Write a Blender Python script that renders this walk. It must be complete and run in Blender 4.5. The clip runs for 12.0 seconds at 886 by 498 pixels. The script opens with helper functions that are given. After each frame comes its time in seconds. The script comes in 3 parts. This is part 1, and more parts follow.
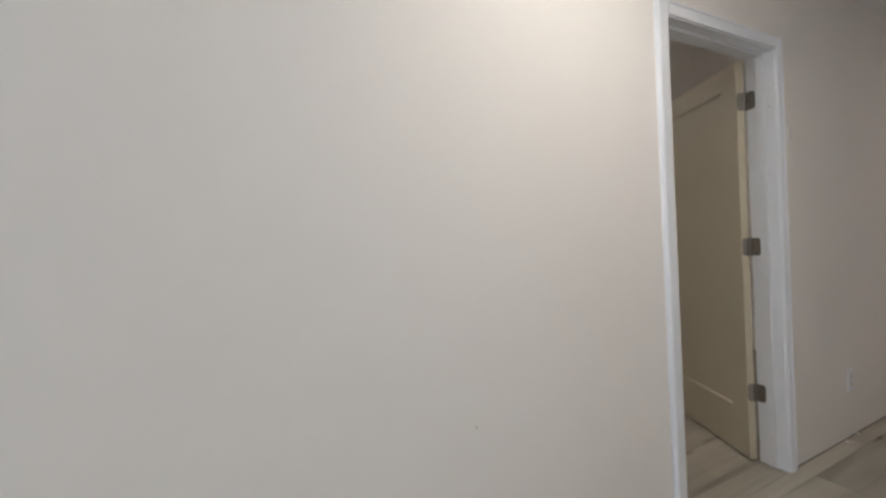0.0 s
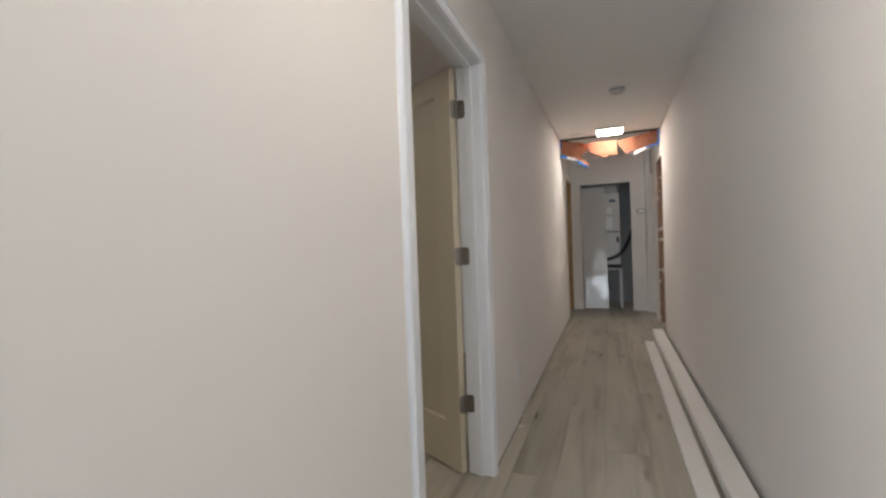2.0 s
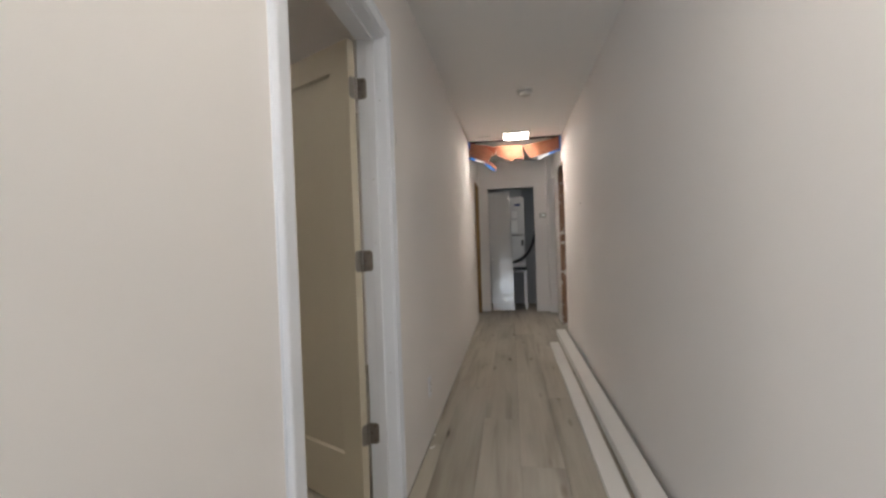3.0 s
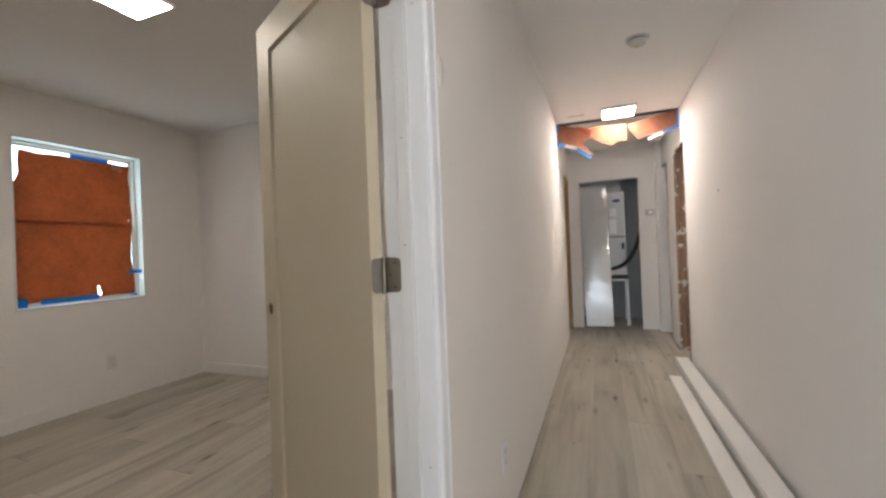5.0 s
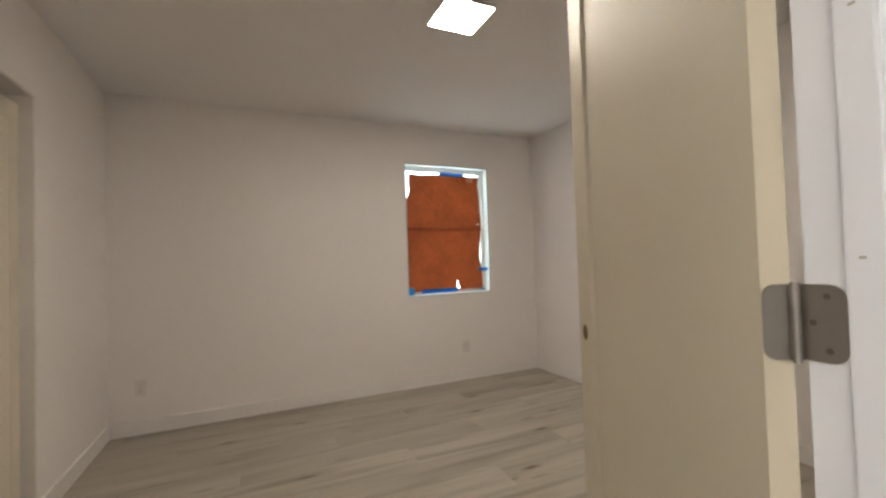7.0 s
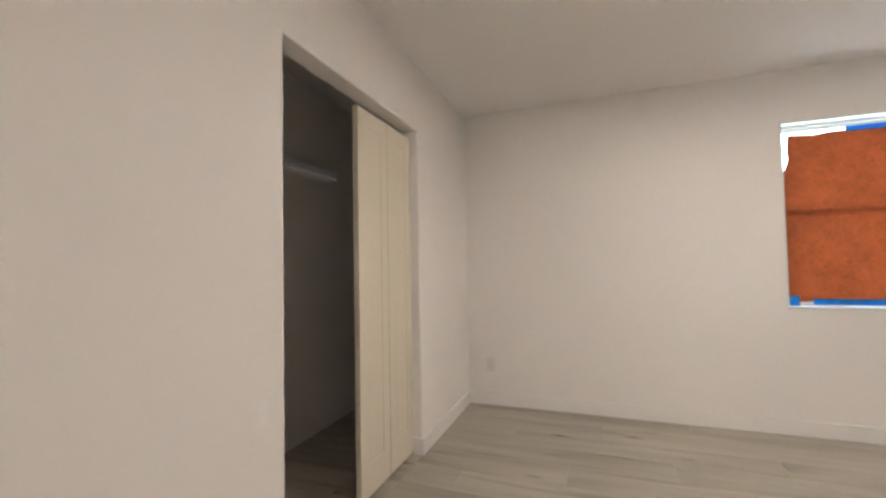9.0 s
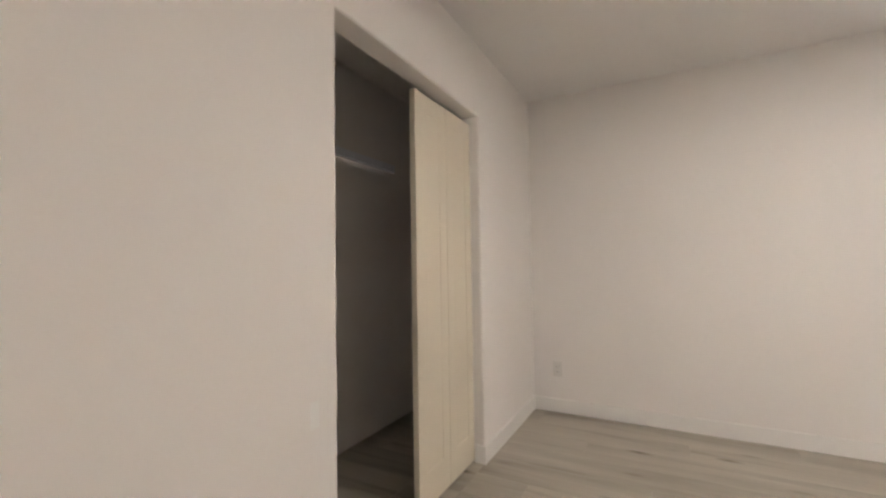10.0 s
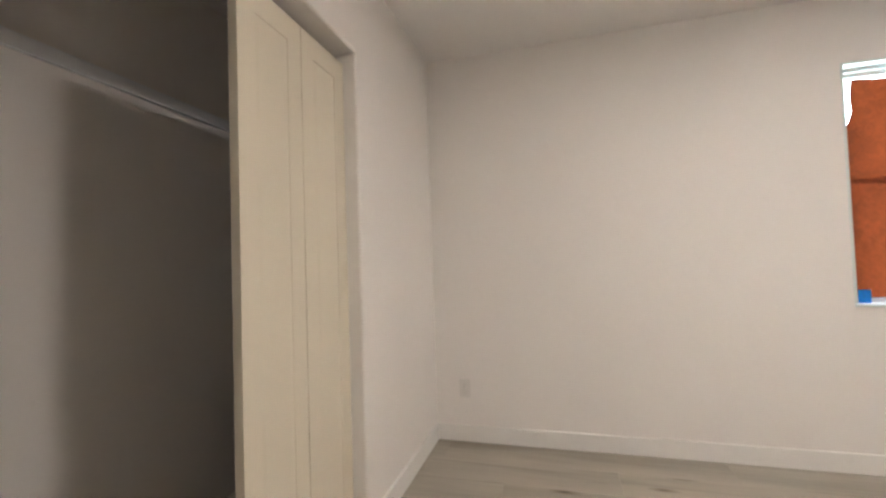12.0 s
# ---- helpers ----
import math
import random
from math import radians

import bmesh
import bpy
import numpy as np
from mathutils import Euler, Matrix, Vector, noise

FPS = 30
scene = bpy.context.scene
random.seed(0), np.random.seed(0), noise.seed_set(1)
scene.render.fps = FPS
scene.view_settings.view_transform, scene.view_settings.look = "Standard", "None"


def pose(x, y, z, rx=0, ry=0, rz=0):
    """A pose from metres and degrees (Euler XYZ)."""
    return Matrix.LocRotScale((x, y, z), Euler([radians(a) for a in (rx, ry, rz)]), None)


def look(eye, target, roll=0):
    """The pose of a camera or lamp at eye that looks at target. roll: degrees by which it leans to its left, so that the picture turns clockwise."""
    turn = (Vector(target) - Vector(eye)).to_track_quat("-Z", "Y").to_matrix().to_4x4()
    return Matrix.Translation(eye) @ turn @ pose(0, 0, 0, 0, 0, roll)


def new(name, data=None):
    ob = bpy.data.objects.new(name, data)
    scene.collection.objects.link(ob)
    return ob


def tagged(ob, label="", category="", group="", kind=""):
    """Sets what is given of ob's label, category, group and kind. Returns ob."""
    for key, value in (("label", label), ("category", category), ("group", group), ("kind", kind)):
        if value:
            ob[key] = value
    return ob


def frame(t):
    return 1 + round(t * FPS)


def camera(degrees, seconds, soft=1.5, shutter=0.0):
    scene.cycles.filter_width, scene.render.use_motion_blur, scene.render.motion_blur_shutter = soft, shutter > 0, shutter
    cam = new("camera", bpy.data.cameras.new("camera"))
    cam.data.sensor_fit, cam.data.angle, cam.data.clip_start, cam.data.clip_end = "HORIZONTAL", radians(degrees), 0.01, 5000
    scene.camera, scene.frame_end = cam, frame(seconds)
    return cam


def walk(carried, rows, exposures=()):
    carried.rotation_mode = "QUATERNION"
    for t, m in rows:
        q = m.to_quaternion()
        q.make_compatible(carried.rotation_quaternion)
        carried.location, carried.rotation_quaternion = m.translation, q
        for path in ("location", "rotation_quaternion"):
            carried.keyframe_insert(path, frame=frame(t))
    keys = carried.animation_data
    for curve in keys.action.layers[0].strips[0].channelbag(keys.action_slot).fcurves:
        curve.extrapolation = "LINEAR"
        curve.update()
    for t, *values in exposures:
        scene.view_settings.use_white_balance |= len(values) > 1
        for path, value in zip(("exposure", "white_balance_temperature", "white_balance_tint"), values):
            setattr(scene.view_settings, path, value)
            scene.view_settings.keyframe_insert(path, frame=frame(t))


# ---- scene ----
cam = camera(94.2, 12.0, soft=2.6)
PATH = [
    (0, (0.54, 0.37, 1.205), (1.441, 2.155, 1.171), -2.9),
    (0.5, (0.588, 0.516, 1.156), (1.824, 2.089, 1.139), -2.4),
    (1, (0.682, 0.647, 1.152), (2.183, 1.968, 1.13), -2.2),
    (1.5, (0.8, 0.74, 1.153), (2.507, 1.782, 1.124), -2.2),
    (2, (0.924, 0.837, 1.175), (2.777, 1.589, 1.143), -2.0),
    (2.5, (1.036, 0.907, 1.183), (2.972, 1.406, 1.151), -2.0),
    (3, (1.193, 0.903, 1.168), (3.166, 1.231, 1.138), -2.0),
    (3.2, (1.268, 0.879, 1.17), (3.246, 1.177, 1.144), -1.8),
    (4.8, (1.891, 1.008, 1.164), (3.797, 1.614, 1.164), -2.16),
    (5, (1.942, 1.015, 1.161), (3.81, 1.729, 1.166), -2.2),
    (5.5, (2.063, 1.014, 1.179), (3.783, 2.035, 1.197), -2.2),
    (6, (2.141, 1.058, 1.171), (3.633, 2.39, 1.2), -2.1),
    (6.5, (2.237, 1.168, 1.187), (3.43, 2.773, 1.229), -2.0),
    (7, (2.293, 1.262, 1.189), (3.124, 3.081, 1.238), -1.8),
    (7.5, (2.362, 1.342, 1.19), (2.769, 3.299, 1.248), -1.6),
    (7.7, (2.405, 1.36, 1.188), (2.624, 3.348, 1.253), -1.45),
    (9.5, (2.342, 1.552, 1.174), (1.472, 3.351, 1.246), -0.9),
    (10, (2.292, 1.639, 1.159), (1.341, 3.397, 1.231), -0.9),
    (10.5, (2.234, 1.795, 1.145), (1.274, 3.548, 1.22), -1.2),
    (11, (2.204, 2.013, 1.183), (1.306, 3.799, 1.233), -1.3),
    (11.5, (2.14, 2.178, 1.183), (1.416, 4.042, 1.217), -2.1),
    (12, (2.116, 2.31, 1.135), (1.59, 4.239, 1.2), -1.9),
]
EXPOSURES = [(0.0, 0.02, 6430, 10), (0.5, 0.0, 6520, 10), (1.0, 0.03, 6550, 10), (2.5, 0.08, 6550, 10), (3.2, 0.12, 6540, 10), (4.8, 0.74, 6520, 10), (5.0, 0.70, 6520, 10), (5.5, 0.62, 6540, 10),
             (6.5, 0.80, 6640, 11), (7.0, 1.0, 6800, 11), (7.5, 1.38, 6860, 12), (9.5, 1.65, 6440, 11), (11.0, 1.68, 6440, 11), (12.0, 1.74, 6430, 11)]
walk(cam, [(t, look(eye, target, roll)) for t, eye, target, roll in PATH], EXPOSURES)

# ---- light ----
CEIL = 2.46
LAMP_POWER = 56.0
world = bpy.data.worlds.new("world")
scene.world = world
world.use_nodes = True
wn = world.node_tree.nodes
sky = wn.new("ShaderNodeTexSky")
sky.sky_type, sky.sun_disc = "NISHITA", False
sky.sun_elevation, sky.sun_rotation = radians(42), radians(200)
wn["Background"].inputs["Strength"].default_value = 0.12
world.node_tree.links.new(sky.outputs[0], wn["Background"].inputs["Color"])
sun = new("sun", bpy.data.lights.new("sun", "SUN"))
sun.data.energy, sun.data.angle, sun.data.color = 3.0, radians(0.5), (1.0, 0.95, 0.88)
sun.matrix_world = look((0, 0, 10), (3.0, 8.0, 0.0))
# daylight through the glazed door of the living room
day = new("daylight", bpy.data.lights.new("daylight", "AREA"))
day.data.shape, day.data.size, day.data.size_y = "RECTANGLE", 3.1, 1.9
day.data.energy, day.data.color = 205.0, (0.76, 0.87, 1.0)
day.matrix_world = look((-3.93, 2.45, 1.03), (0.0, 2.45, 1.03))

# daylight just outside the papered bedroom window
north = new("window_daylight", bpy.data.lights.new("window_daylight", "AREA"))
north.data.shape, north.data.size, north.data.size_y = "RECTANGLE", 1.1, 1.5
north.data.energy, north.data.color = 15.0, (0.74, 0.93, 1.0)
north.matrix_world = look((4.025, 5.16, 1.47), (4.025, 4.0, 1.47))


# ---- materials ----
def tree(name):
    m = bpy.data.materials.new(name)
    m.use_nodes = True
    return m, m.node_tree.nodes, m.node_tree.links, m.node_tree.nodes["Principled BSDF"]


def surface(name, colour, rough=0.5, metal=0.0, var=0.06, scale=3.0, bump=0.05, fine=180.0, spec=0.5):
    """A plain surface with soft large-scale variation and a fine relief."""
    m, n, l, b = tree(name)
    co = n.new("ShaderNodeTexCoord")
    n1 = n.new("ShaderNodeTexNoise")
    n1.inputs["Scale"].default_value, n1.inputs["Detail"].default_value = scale, 5
    n2 = n.new("ShaderNodeTexNoise")
    n2.inputs["Scale"].default_value, n2.inputs["Detail"].default_value = fine, 3
    l.new(co.outputs["Object"], n1.inputs["Vector"])
    l.new(co.outputs["Object"], n2.inputs["Vector"])
    mix = n.new("ShaderNodeMix")
    mix.data_type = "RGBA"
    mix.inputs["A"].default_value = (*[c * (1 - var) for c in colour], 1)
    mix.inputs["B"].default_value = (*[min(1, c * (1 + var)) for c in colour], 1)
    l.new(n1.outputs["Fac"], mix.inputs["Factor"])
    l.new(mix.outputs["Result"], b.inputs["Base Color"])
    b.inputs["Roughness"].default_value, b.inputs["Metallic"].default_value = rough, metal
    b.inputs["Specular IOR Level"].default_value = spec
    bp = n.new("ShaderNodeBump")
    bp.inputs["Strength"].default_value, bp.inputs["Distance"].default_value = bump, 0.002
    l.new(n2.outputs["Fac"], bp.inputs["Height"])
    l.new(bp.outputs["Normal"], b.inputs["Normal"])
    return m


WALL = surface("wall_paint", (0.872, 0.835, 0.806), 0.72, var=0.02, scale=1.7, bump=0.1, fine=220, spec=0.3)
CEILING = surface("ceiling_paint", (0.86, 0.84, 0.818), 0.9, var=0.02, scale=1.2, bump=0.2, fine=200, spec=0.2)
TRIM = surface("trim_paint", (0.85, 0.868, 0.912), 0.36, var=0.012, scale=4, bump=0.04, fine=90)
DOOR = surface("door_paint", (0.66, 0.595, 0.462), 0.60, var=0.03, scale=3, bump=0.12, fine=120)
BIFOLD = surface("bifold_paint", (0.78, 0.71, 0.58), 0.42, var=0.025, scale=3, bump=0.1, fine=140)
NICKEL = surface("satin_nickel", (0.36, 0.335, 0.305), 0.4, 1.0, var=0.08, scale=30, bump=0.1, fine=400)
SCREW = surface("dull_screw", (0.22, 0.19, 0.16), 0.45, 1.0, var=0.15, scale=60)
BRASS = surface("worn_brass", (0.40, 0.25, 0.10), 0.45, 1.0, var=0.15, scale=60, bump=0.1)
BASE = surface("baseboard_paint", (0.86, 0.838, 0.812), 0.45, var=0.02, scale=4, bump=0.08, fine=90)
SPACKLE = surface("spackle", (0.885, 0.868, 0.845), 0.85, var=0.03, scale=30)
GLINT = surface("glint_gloss", (0.86, 0.85, 0.82), 0.14, var=0.01, scale=20, bump=0.02)
PRIMER = surface("flat_primer", (0.84, 0.83, 0.80), 0.75, var=0.03, scale=6, bump=0.1, spec=0.2)
DARK = surface("dark_void", (0.03, 0.03, 0.03), 0.8, var=0.2, bump=0.1)
# white plastic set greyer: the smoke detector's shading is in this colour
GREYED = surface("greyed_plastic", (0.60, 0.58, 0.54), 0.45, var=0.03, scale=8, bump=0.03)
PLATE = surface("plate_plastic", (0.77, 0.742, 0.708), 0.3, var=0.015, scale=8, bump=0.02)
PLASTIC = surface("white_plastic", (0.80, 0.79, 0.76), 0.35, var=0.015, scale=8, bump=0.03)
VINYL = surface("window_vinyl", (0.74, 0.81, 0.79), 0.4, var=0.02, scale=6, bump=0.05)
BLUETAPE = surface("blue_masking_tape", (0.02, 0.20, 0.62), 0.55, var=0.15, scale=25, bump=0.3, fine=300)
HOSE = surface("black_hose", (0.015, 0.015, 0.017), 0.45, var=0.2, scale=20)
UNIT = surface("enamelled_metal", (0.62, 0.63, 0.64), 0.35, var=0.03, scale=4, bump=0.03)
CLOSETWALL = surface("bare_plaster", (0.42, 0.43, 0.44), 0.8, var=0.12, scale=2.5, bump=0.3, fine=90)
SUBFLOOR = surface("subfloor", (0.10, 0.085, 0.07), 0.9, var=0.3, scale=8, bump=0.5, fine=60)
GROUND = surface("concrete_ground", (0.35, 0.34, 0.32), 0.9, var=0.15, scale=0.6, bump=0.4, fine=30)
SCUFF = surface("paint_nick", (0.45, 0.43, 0.40), 0.8, var=0.2, scale=40)
BOARD = surface("primed_board", (0.86, 0.838, 0.805), 0.42, var=0.02, scale=3, bump=0.06, fine=90)
LABEL = surface("printed_label", (0.85, 0.86, 0.86), 0.4, var=0.02, scale=10)
RAWWOOD = surface("raw_bore_edge", (0.22, 0.14, 0.065), 0.85, var=0.25, scale=50, bump=0.4, fine=300)
BADGE = surface("badge_blue", (0.05, 0.09, 0.22), 0.4, var=0.1, scale=20)


def wood(name, dark, light, along=(1, 0, 0), rough=0.6, splash=0.0):
    """Raw timber: stretched grain, and where asked, patches of dried plaster."""
    m, n, l, b = tree(name)
    co, mp = n.new("ShaderNodeTexCoord"), n.new("ShaderNodeMapping")
    mp.inputs["Scale"].default_value = [2.0 if a else 30.0 for a in along]
    l.new(co.outputs["Object"], mp.inputs["Vector"])
    g = n.new("ShaderNodeTexNoise")
    g.inputs["Scale"].default_value, g.inputs["Detail"].default_value, g.inputs["Distortion"].default_value = 1.6, 8, 0.6
    l.new(mp.outputs[0], g.inputs["Vector"])
    r = n.new("ShaderNodeValToRGB")
    r.color_ramp.elements[0].position, r.color_ramp.elements[1].position = 0.3, 0.7
    r.color_ramp.elements[0].color, r.color_ramp.elements[1].color = (*dark, 1), (*light, 1)
    l.new(g.outputs["Fac"], r.inputs["Fac"])
    out = r.outputs["Color"]
    if splash:
        s = n.new("ShaderNodeTexNoise")
        s.inputs["Scale"].default_value, s.inputs["Detail"].default_value = 13.0, 5
        l.new(co.outputs["Object"], s.inputs["Vector"])
        sr = n.new("ShaderNodeValToRGB")
        sr.color_ramp.elements[0].position, sr.color_ramp.elements[1].position = 1 - splash, 1 - splash + 0.03
        l.new(s.outputs["Fac"], sr.inputs["Fac"])
        mx = n.new("ShaderNodeMix")
        mx.data_type = "RGBA"
        mx.inputs["B"].default_value = (0.72, 0.69, 0.63, 1)
        l.new(out, mx.inputs["A"])
        l.new(sr.outputs["Color"], mx.inputs["Factor"])
        out = mx.outputs["Result"]
    l.new(out, b.inputs["Base Color"])
    b.inputs["Roughness"].default_value = rough
    bp = n.new("ShaderNodeBump")
    bp.inputs["Strength"].default_value, bp.inputs["Distance"].default_value = 0.3, 0.002
    l.new(g.outputs["Fac"], bp.inputs["Height"])
    l.new(bp.outputs["Normal"], b.inputs["Normal"])
    return m


STUD = wood("stud_wood", (0.22, 0.125, 0.078), (0.38, 0.23, 0.15), (0, 0, 1), splash=0.41)
JAMBWOOD = wood("jamb_wood", (0.36, 0.22, 0.09), (0.52, 0.34, 0.15), (0, 0, 1))


def plank_material():
    """Grey oak vinyl planks: every plank its own tone and grain, with sparse knots."""
    m, n, l, b = tree("grey_oak_planks")
    co, info = n.new("ShaderNodeTexCoord"), n.new("ShaderNodeObjectInfo")
    off = n.new("ShaderNodeVectorMath")
    off.operation = "MULTIPLY_ADD"
    comb = n.new("ShaderNodeCombineXYZ")
    mul = n.new("ShaderNodeMath")
    mul.operation = "MULTIPLY"
    mul.inputs[1].default_value = 91.7
    l.new(info.outputs["Random"], mul.inputs[0])
    l.new(mul.outputs[0], comb.inputs["X"])
    l.new(mul.outputs[0], comb.inputs["Y"])
    l.new(co.outputs["Object"], off.inputs[0])
    off.inputs[1].default_value = (1, 1, 1)
    l.new(comb.outputs[0], off.inputs[2])

    def grain(scale, size, detail, rough, twist):
        mp = n.new("ShaderNodeMapping")
        mp.inputs["Scale"].default_value = (*scale, 1)
        l.new(off.outputs[0], mp.inputs["Vector"])
        g = n.new("ShaderNodeTexNoise")
        for key, value in (("Scale", size), ("Detail", detail), ("Roughness", rough), ("Distortion", twist)):
            g.inputs[key].default_value = value
        l.new(mp.outputs[0], g.inputs["Vector"])
        return g

    def ramp(source, stops):
        r = n.new("ShaderNodeValToRGB")
        while len(r.color_ramp.elements) < len(stops):
            r.color_ramp.elements.new(0.5)
        for e, (at, c) in zip(r.color_ramp.elements, stops):
            e.position, e.color = at, (*c, 1)
        l.new(source, r.inputs["Fac"])
        return r

    def times(p, q):
        mx = n.new("ShaderNodeMix")
        mx.data_type, mx.blend_type = "RGBA", "MULTIPLY"
        mx.inputs["Factor"].default_value = 1.0
        l.new(p, mx.inputs["A"])
        l.new(q, mx.inputs["B"])
        return mx.outputs["Result"]

    g = grain((0.8, 15), 2.2, 7, 0.6, 0.25)          # fine pores along the board
    broad = grain((0.42, 2.6), 1.9, 3, 0.5, 0.5)     # slow bands
    smoke = grain((0.38, 5.2), 2.0, 2, 0.45, 0.3)    # long dark drags
    add = n.new("ShaderNodeMath")
    add.operation, add.inputs[1].default_value = "MULTIPLY_ADD", 0.72
    half = n.new("ShaderNodeMath")
    half.operation, half.inputs[1].default_value = "MULTIPLY", 0.28
    l.new(g.outputs["Fac"], half.inputs[0])
    l.new(broad.outputs["Fac"], add.inputs[0])
    l.new(half.outputs[0], add.inputs[2])
    base = ramp(add.outputs[0], ((0.30, (0.286, 0.250, 0.194)), (0.48, (0.398, 0.361, 0.295)), (0.66, (0.484, 0.445, 0.374))))
    drag = ramp(smoke.outputs["Fac"], ((0.56, (1, 1, 1)), (0.76, (0.61, 0.58, 0.53))))
    # sparse knots, drawn out along the board
    mk = n.new("ShaderNodeMapping")
    mk.inputs["Scale"].default_value = (1.7, 6.6, 1)
    l.new(off.outputs[0], mk.inputs["Vector"])
    wob = n.new("ShaderNodeVectorMath")
    wob.operation = "MULTIPLY_ADD"
    wob.inputs[1].default_value = (0.10, 0.10, 0.0)
    l.new(g.outputs["Color"], wob.inputs[0])
    l.new(mk.outputs[0], wob.inputs[2])
    v = n.new("ShaderNodeTexVoronoi")
    v.inputs["Scale"].default_value = 1.2
    l.new(wob.outputs[0], v.inputs["Vector"])
    core = ramp(v.outputs["Distance"], ((0.035, (0.17, 0.135, 0.095)), (0.080, (0.60, 0.56, 0.49)), (0.18, (1, 1, 1))))
    sep = n.new("ShaderNodeSeparateColor")
    l.new(v.outputs["Color"], sep.inputs[0])
    few = n.new("ShaderNodeMath")
    few.operation, few.inputs[1].default_value = "GREATER_THAN", 0.16
    l.new(sep.outputs[0], few.inputs[0])
    knot = n.new("ShaderNodeMix")
    knot.data_type = "RGBA"
    knot.inputs["A"].default_value = (1, 1, 1, 1)
    l.new(few.outputs[0], knot.inputs["Factor"])
    l.new(core.outputs["Color"], knot.inputs["B"])
    worn = times(times(base.outputs["Color"], drag.outputs["Color"]), knot.outputs["Result"])
    tone = n.new("ShaderNodeMapRange")
    tone.inputs["To Min"].default_value, tone.inputs["To Max"].default_value = 0.90, 1.09
    l.new(info.outputs["Random"], tone.inputs["Value"])
    hs = n.new("ShaderNodeHueSaturation")
    l.new(tone.outputs[0], hs.inputs["Value"])
    l.new(worn, hs.inputs["Color"])
    l.new(hs.outputs["Color"], b.inputs["Base Color"])
    b.inputs["Roughness"].default_value = 0.37
    bp = n.new("ShaderNodeBump")
    bp.inputs["Strength"].default_value, bp.inputs["Distance"].default_value = 0.25, 0.001
    l.new(g.outputs["Fac"], bp.inputs["Height"])
    l.new(bp.outputs["Normal"], b.inputs["Normal"])
    return m


PLANK = plank_material()


def paper_material(name, colour, through_light):
    """Rosin paper: fibrous, blotchy, lets some light through."""
    m, n, l, b = tree(name)
    co = n.new("ShaderNodeTexCoord")
    n1 = n.new("ShaderNodeTexNoise")
    n1.inputs["Scale"].default_value, n1.inputs["Detail"].default_value, n1.inputs["Roughness"].default_value = 4.0, 9, 0.65
    l.new(co.outputs["Object"], n1.inputs["Vector"])
    fib = n.new("ShaderNodeTexNoise")        # fibres and scuffs over the blotches
    fib.inputs["Scale"].default_value, fib.inputs["Detail"].default_value, fib.inputs["Distortion"].default_value = 26.0, 6, 1.5
    l.new(co.outputs["Object"], fib.inputs["Vector"])
    both = n.new("ShaderNodeMath")
    both.operation, both.inputs[1].default_value = "MULTIPLY_ADD", 0.42
    part_n = n.new("ShaderNodeMath")
    part_n.operation, part_n.inputs[1].default_value = "MULTIPLY", 0.58
    l.new(n1.outputs["Fac"], part_n.inputs[0])
    l.new(fib.outputs["Fac"], both.inputs[0])
    l.new(part_n.outputs[0], both.inputs[2])
    r = n.new("ShaderNodeValToRGB")
    r.color_ramp.elements[0].position, r.color_ramp.elements[1].position = 0.36, 0.66
    r.color_ramp.elements[0].color = (*[c * 0.74 for c in colour], 1)
    r.color_ramp.elements[1].color = (*[min(1, c * 1.30) for c in colour], 1)
    l.new(both.outputs[0], r.inputs["Fac"])
    l.new(r.outputs["Color"], b.inputs["Base Color"])
    b.inputs["Roughness"].default_value = 0.8
    n2 = n.new("ShaderNodeTexNoise")
    n2.inputs["Scale"].default_value, n2.inputs["Detail"].default_value, n2.inputs["Distortion"].default_value = 11.0, 6, 0.8
    l.new(co.outputs["Object"], n2.inputs["Vector"])
    bp = n.new("ShaderNodeBump")
    bp.inputs["Strength"].default_value, bp.inputs["Distance"].default_value = 0.7, 0.012
    l.new(n2.outputs["Fac"], bp.inputs["Height"])
    l.new(bp.outputs["Normal"], b.inputs["Normal"])
    tr = n.new("ShaderNodeBsdfTranslucent")
    l.new(r.outputs["Color"], tr.inputs["Color"])
    mx = n.new("ShaderNodeMixShader")
    mx.inputs[0].default_value = through_light
    l.new(b.outputs[0], mx.inputs[1])
    l.new(tr.outputs[0], mx.inputs[2])
    l.new(mx.outputs[0], n["Material Output"].inputs["Surface"])
    return m


PAPER = paper_material("rosin_paper", (0.235, 0.047, 0.013), 0.15)
TAPE = paper_material("thin_blue_tape", (0.03, 0.34, 0.85), 0.5)
PAPER_PALE = paper_material("rosin_paper_worn", (0.50, 0.27, 0.19), 0.2)
PAPER_HALL = paper_material("rosin_paper_pale", (0.27, 0.10, 0.052), 0.2)


def glass_material(name, rough=0.0, colour=(1, 1, 1)):
    m, n, l, b = tree(name)
    b.inputs["Base Color"].default_value = (*colour, 1)
    b.inputs["Roughness"].default_value, b.inputs["Transmission Weight"].default_value, b.inputs["IOR"].default_value = rough, 1.0, 1.45
    return m


GLASS = glass_material("window_glass")


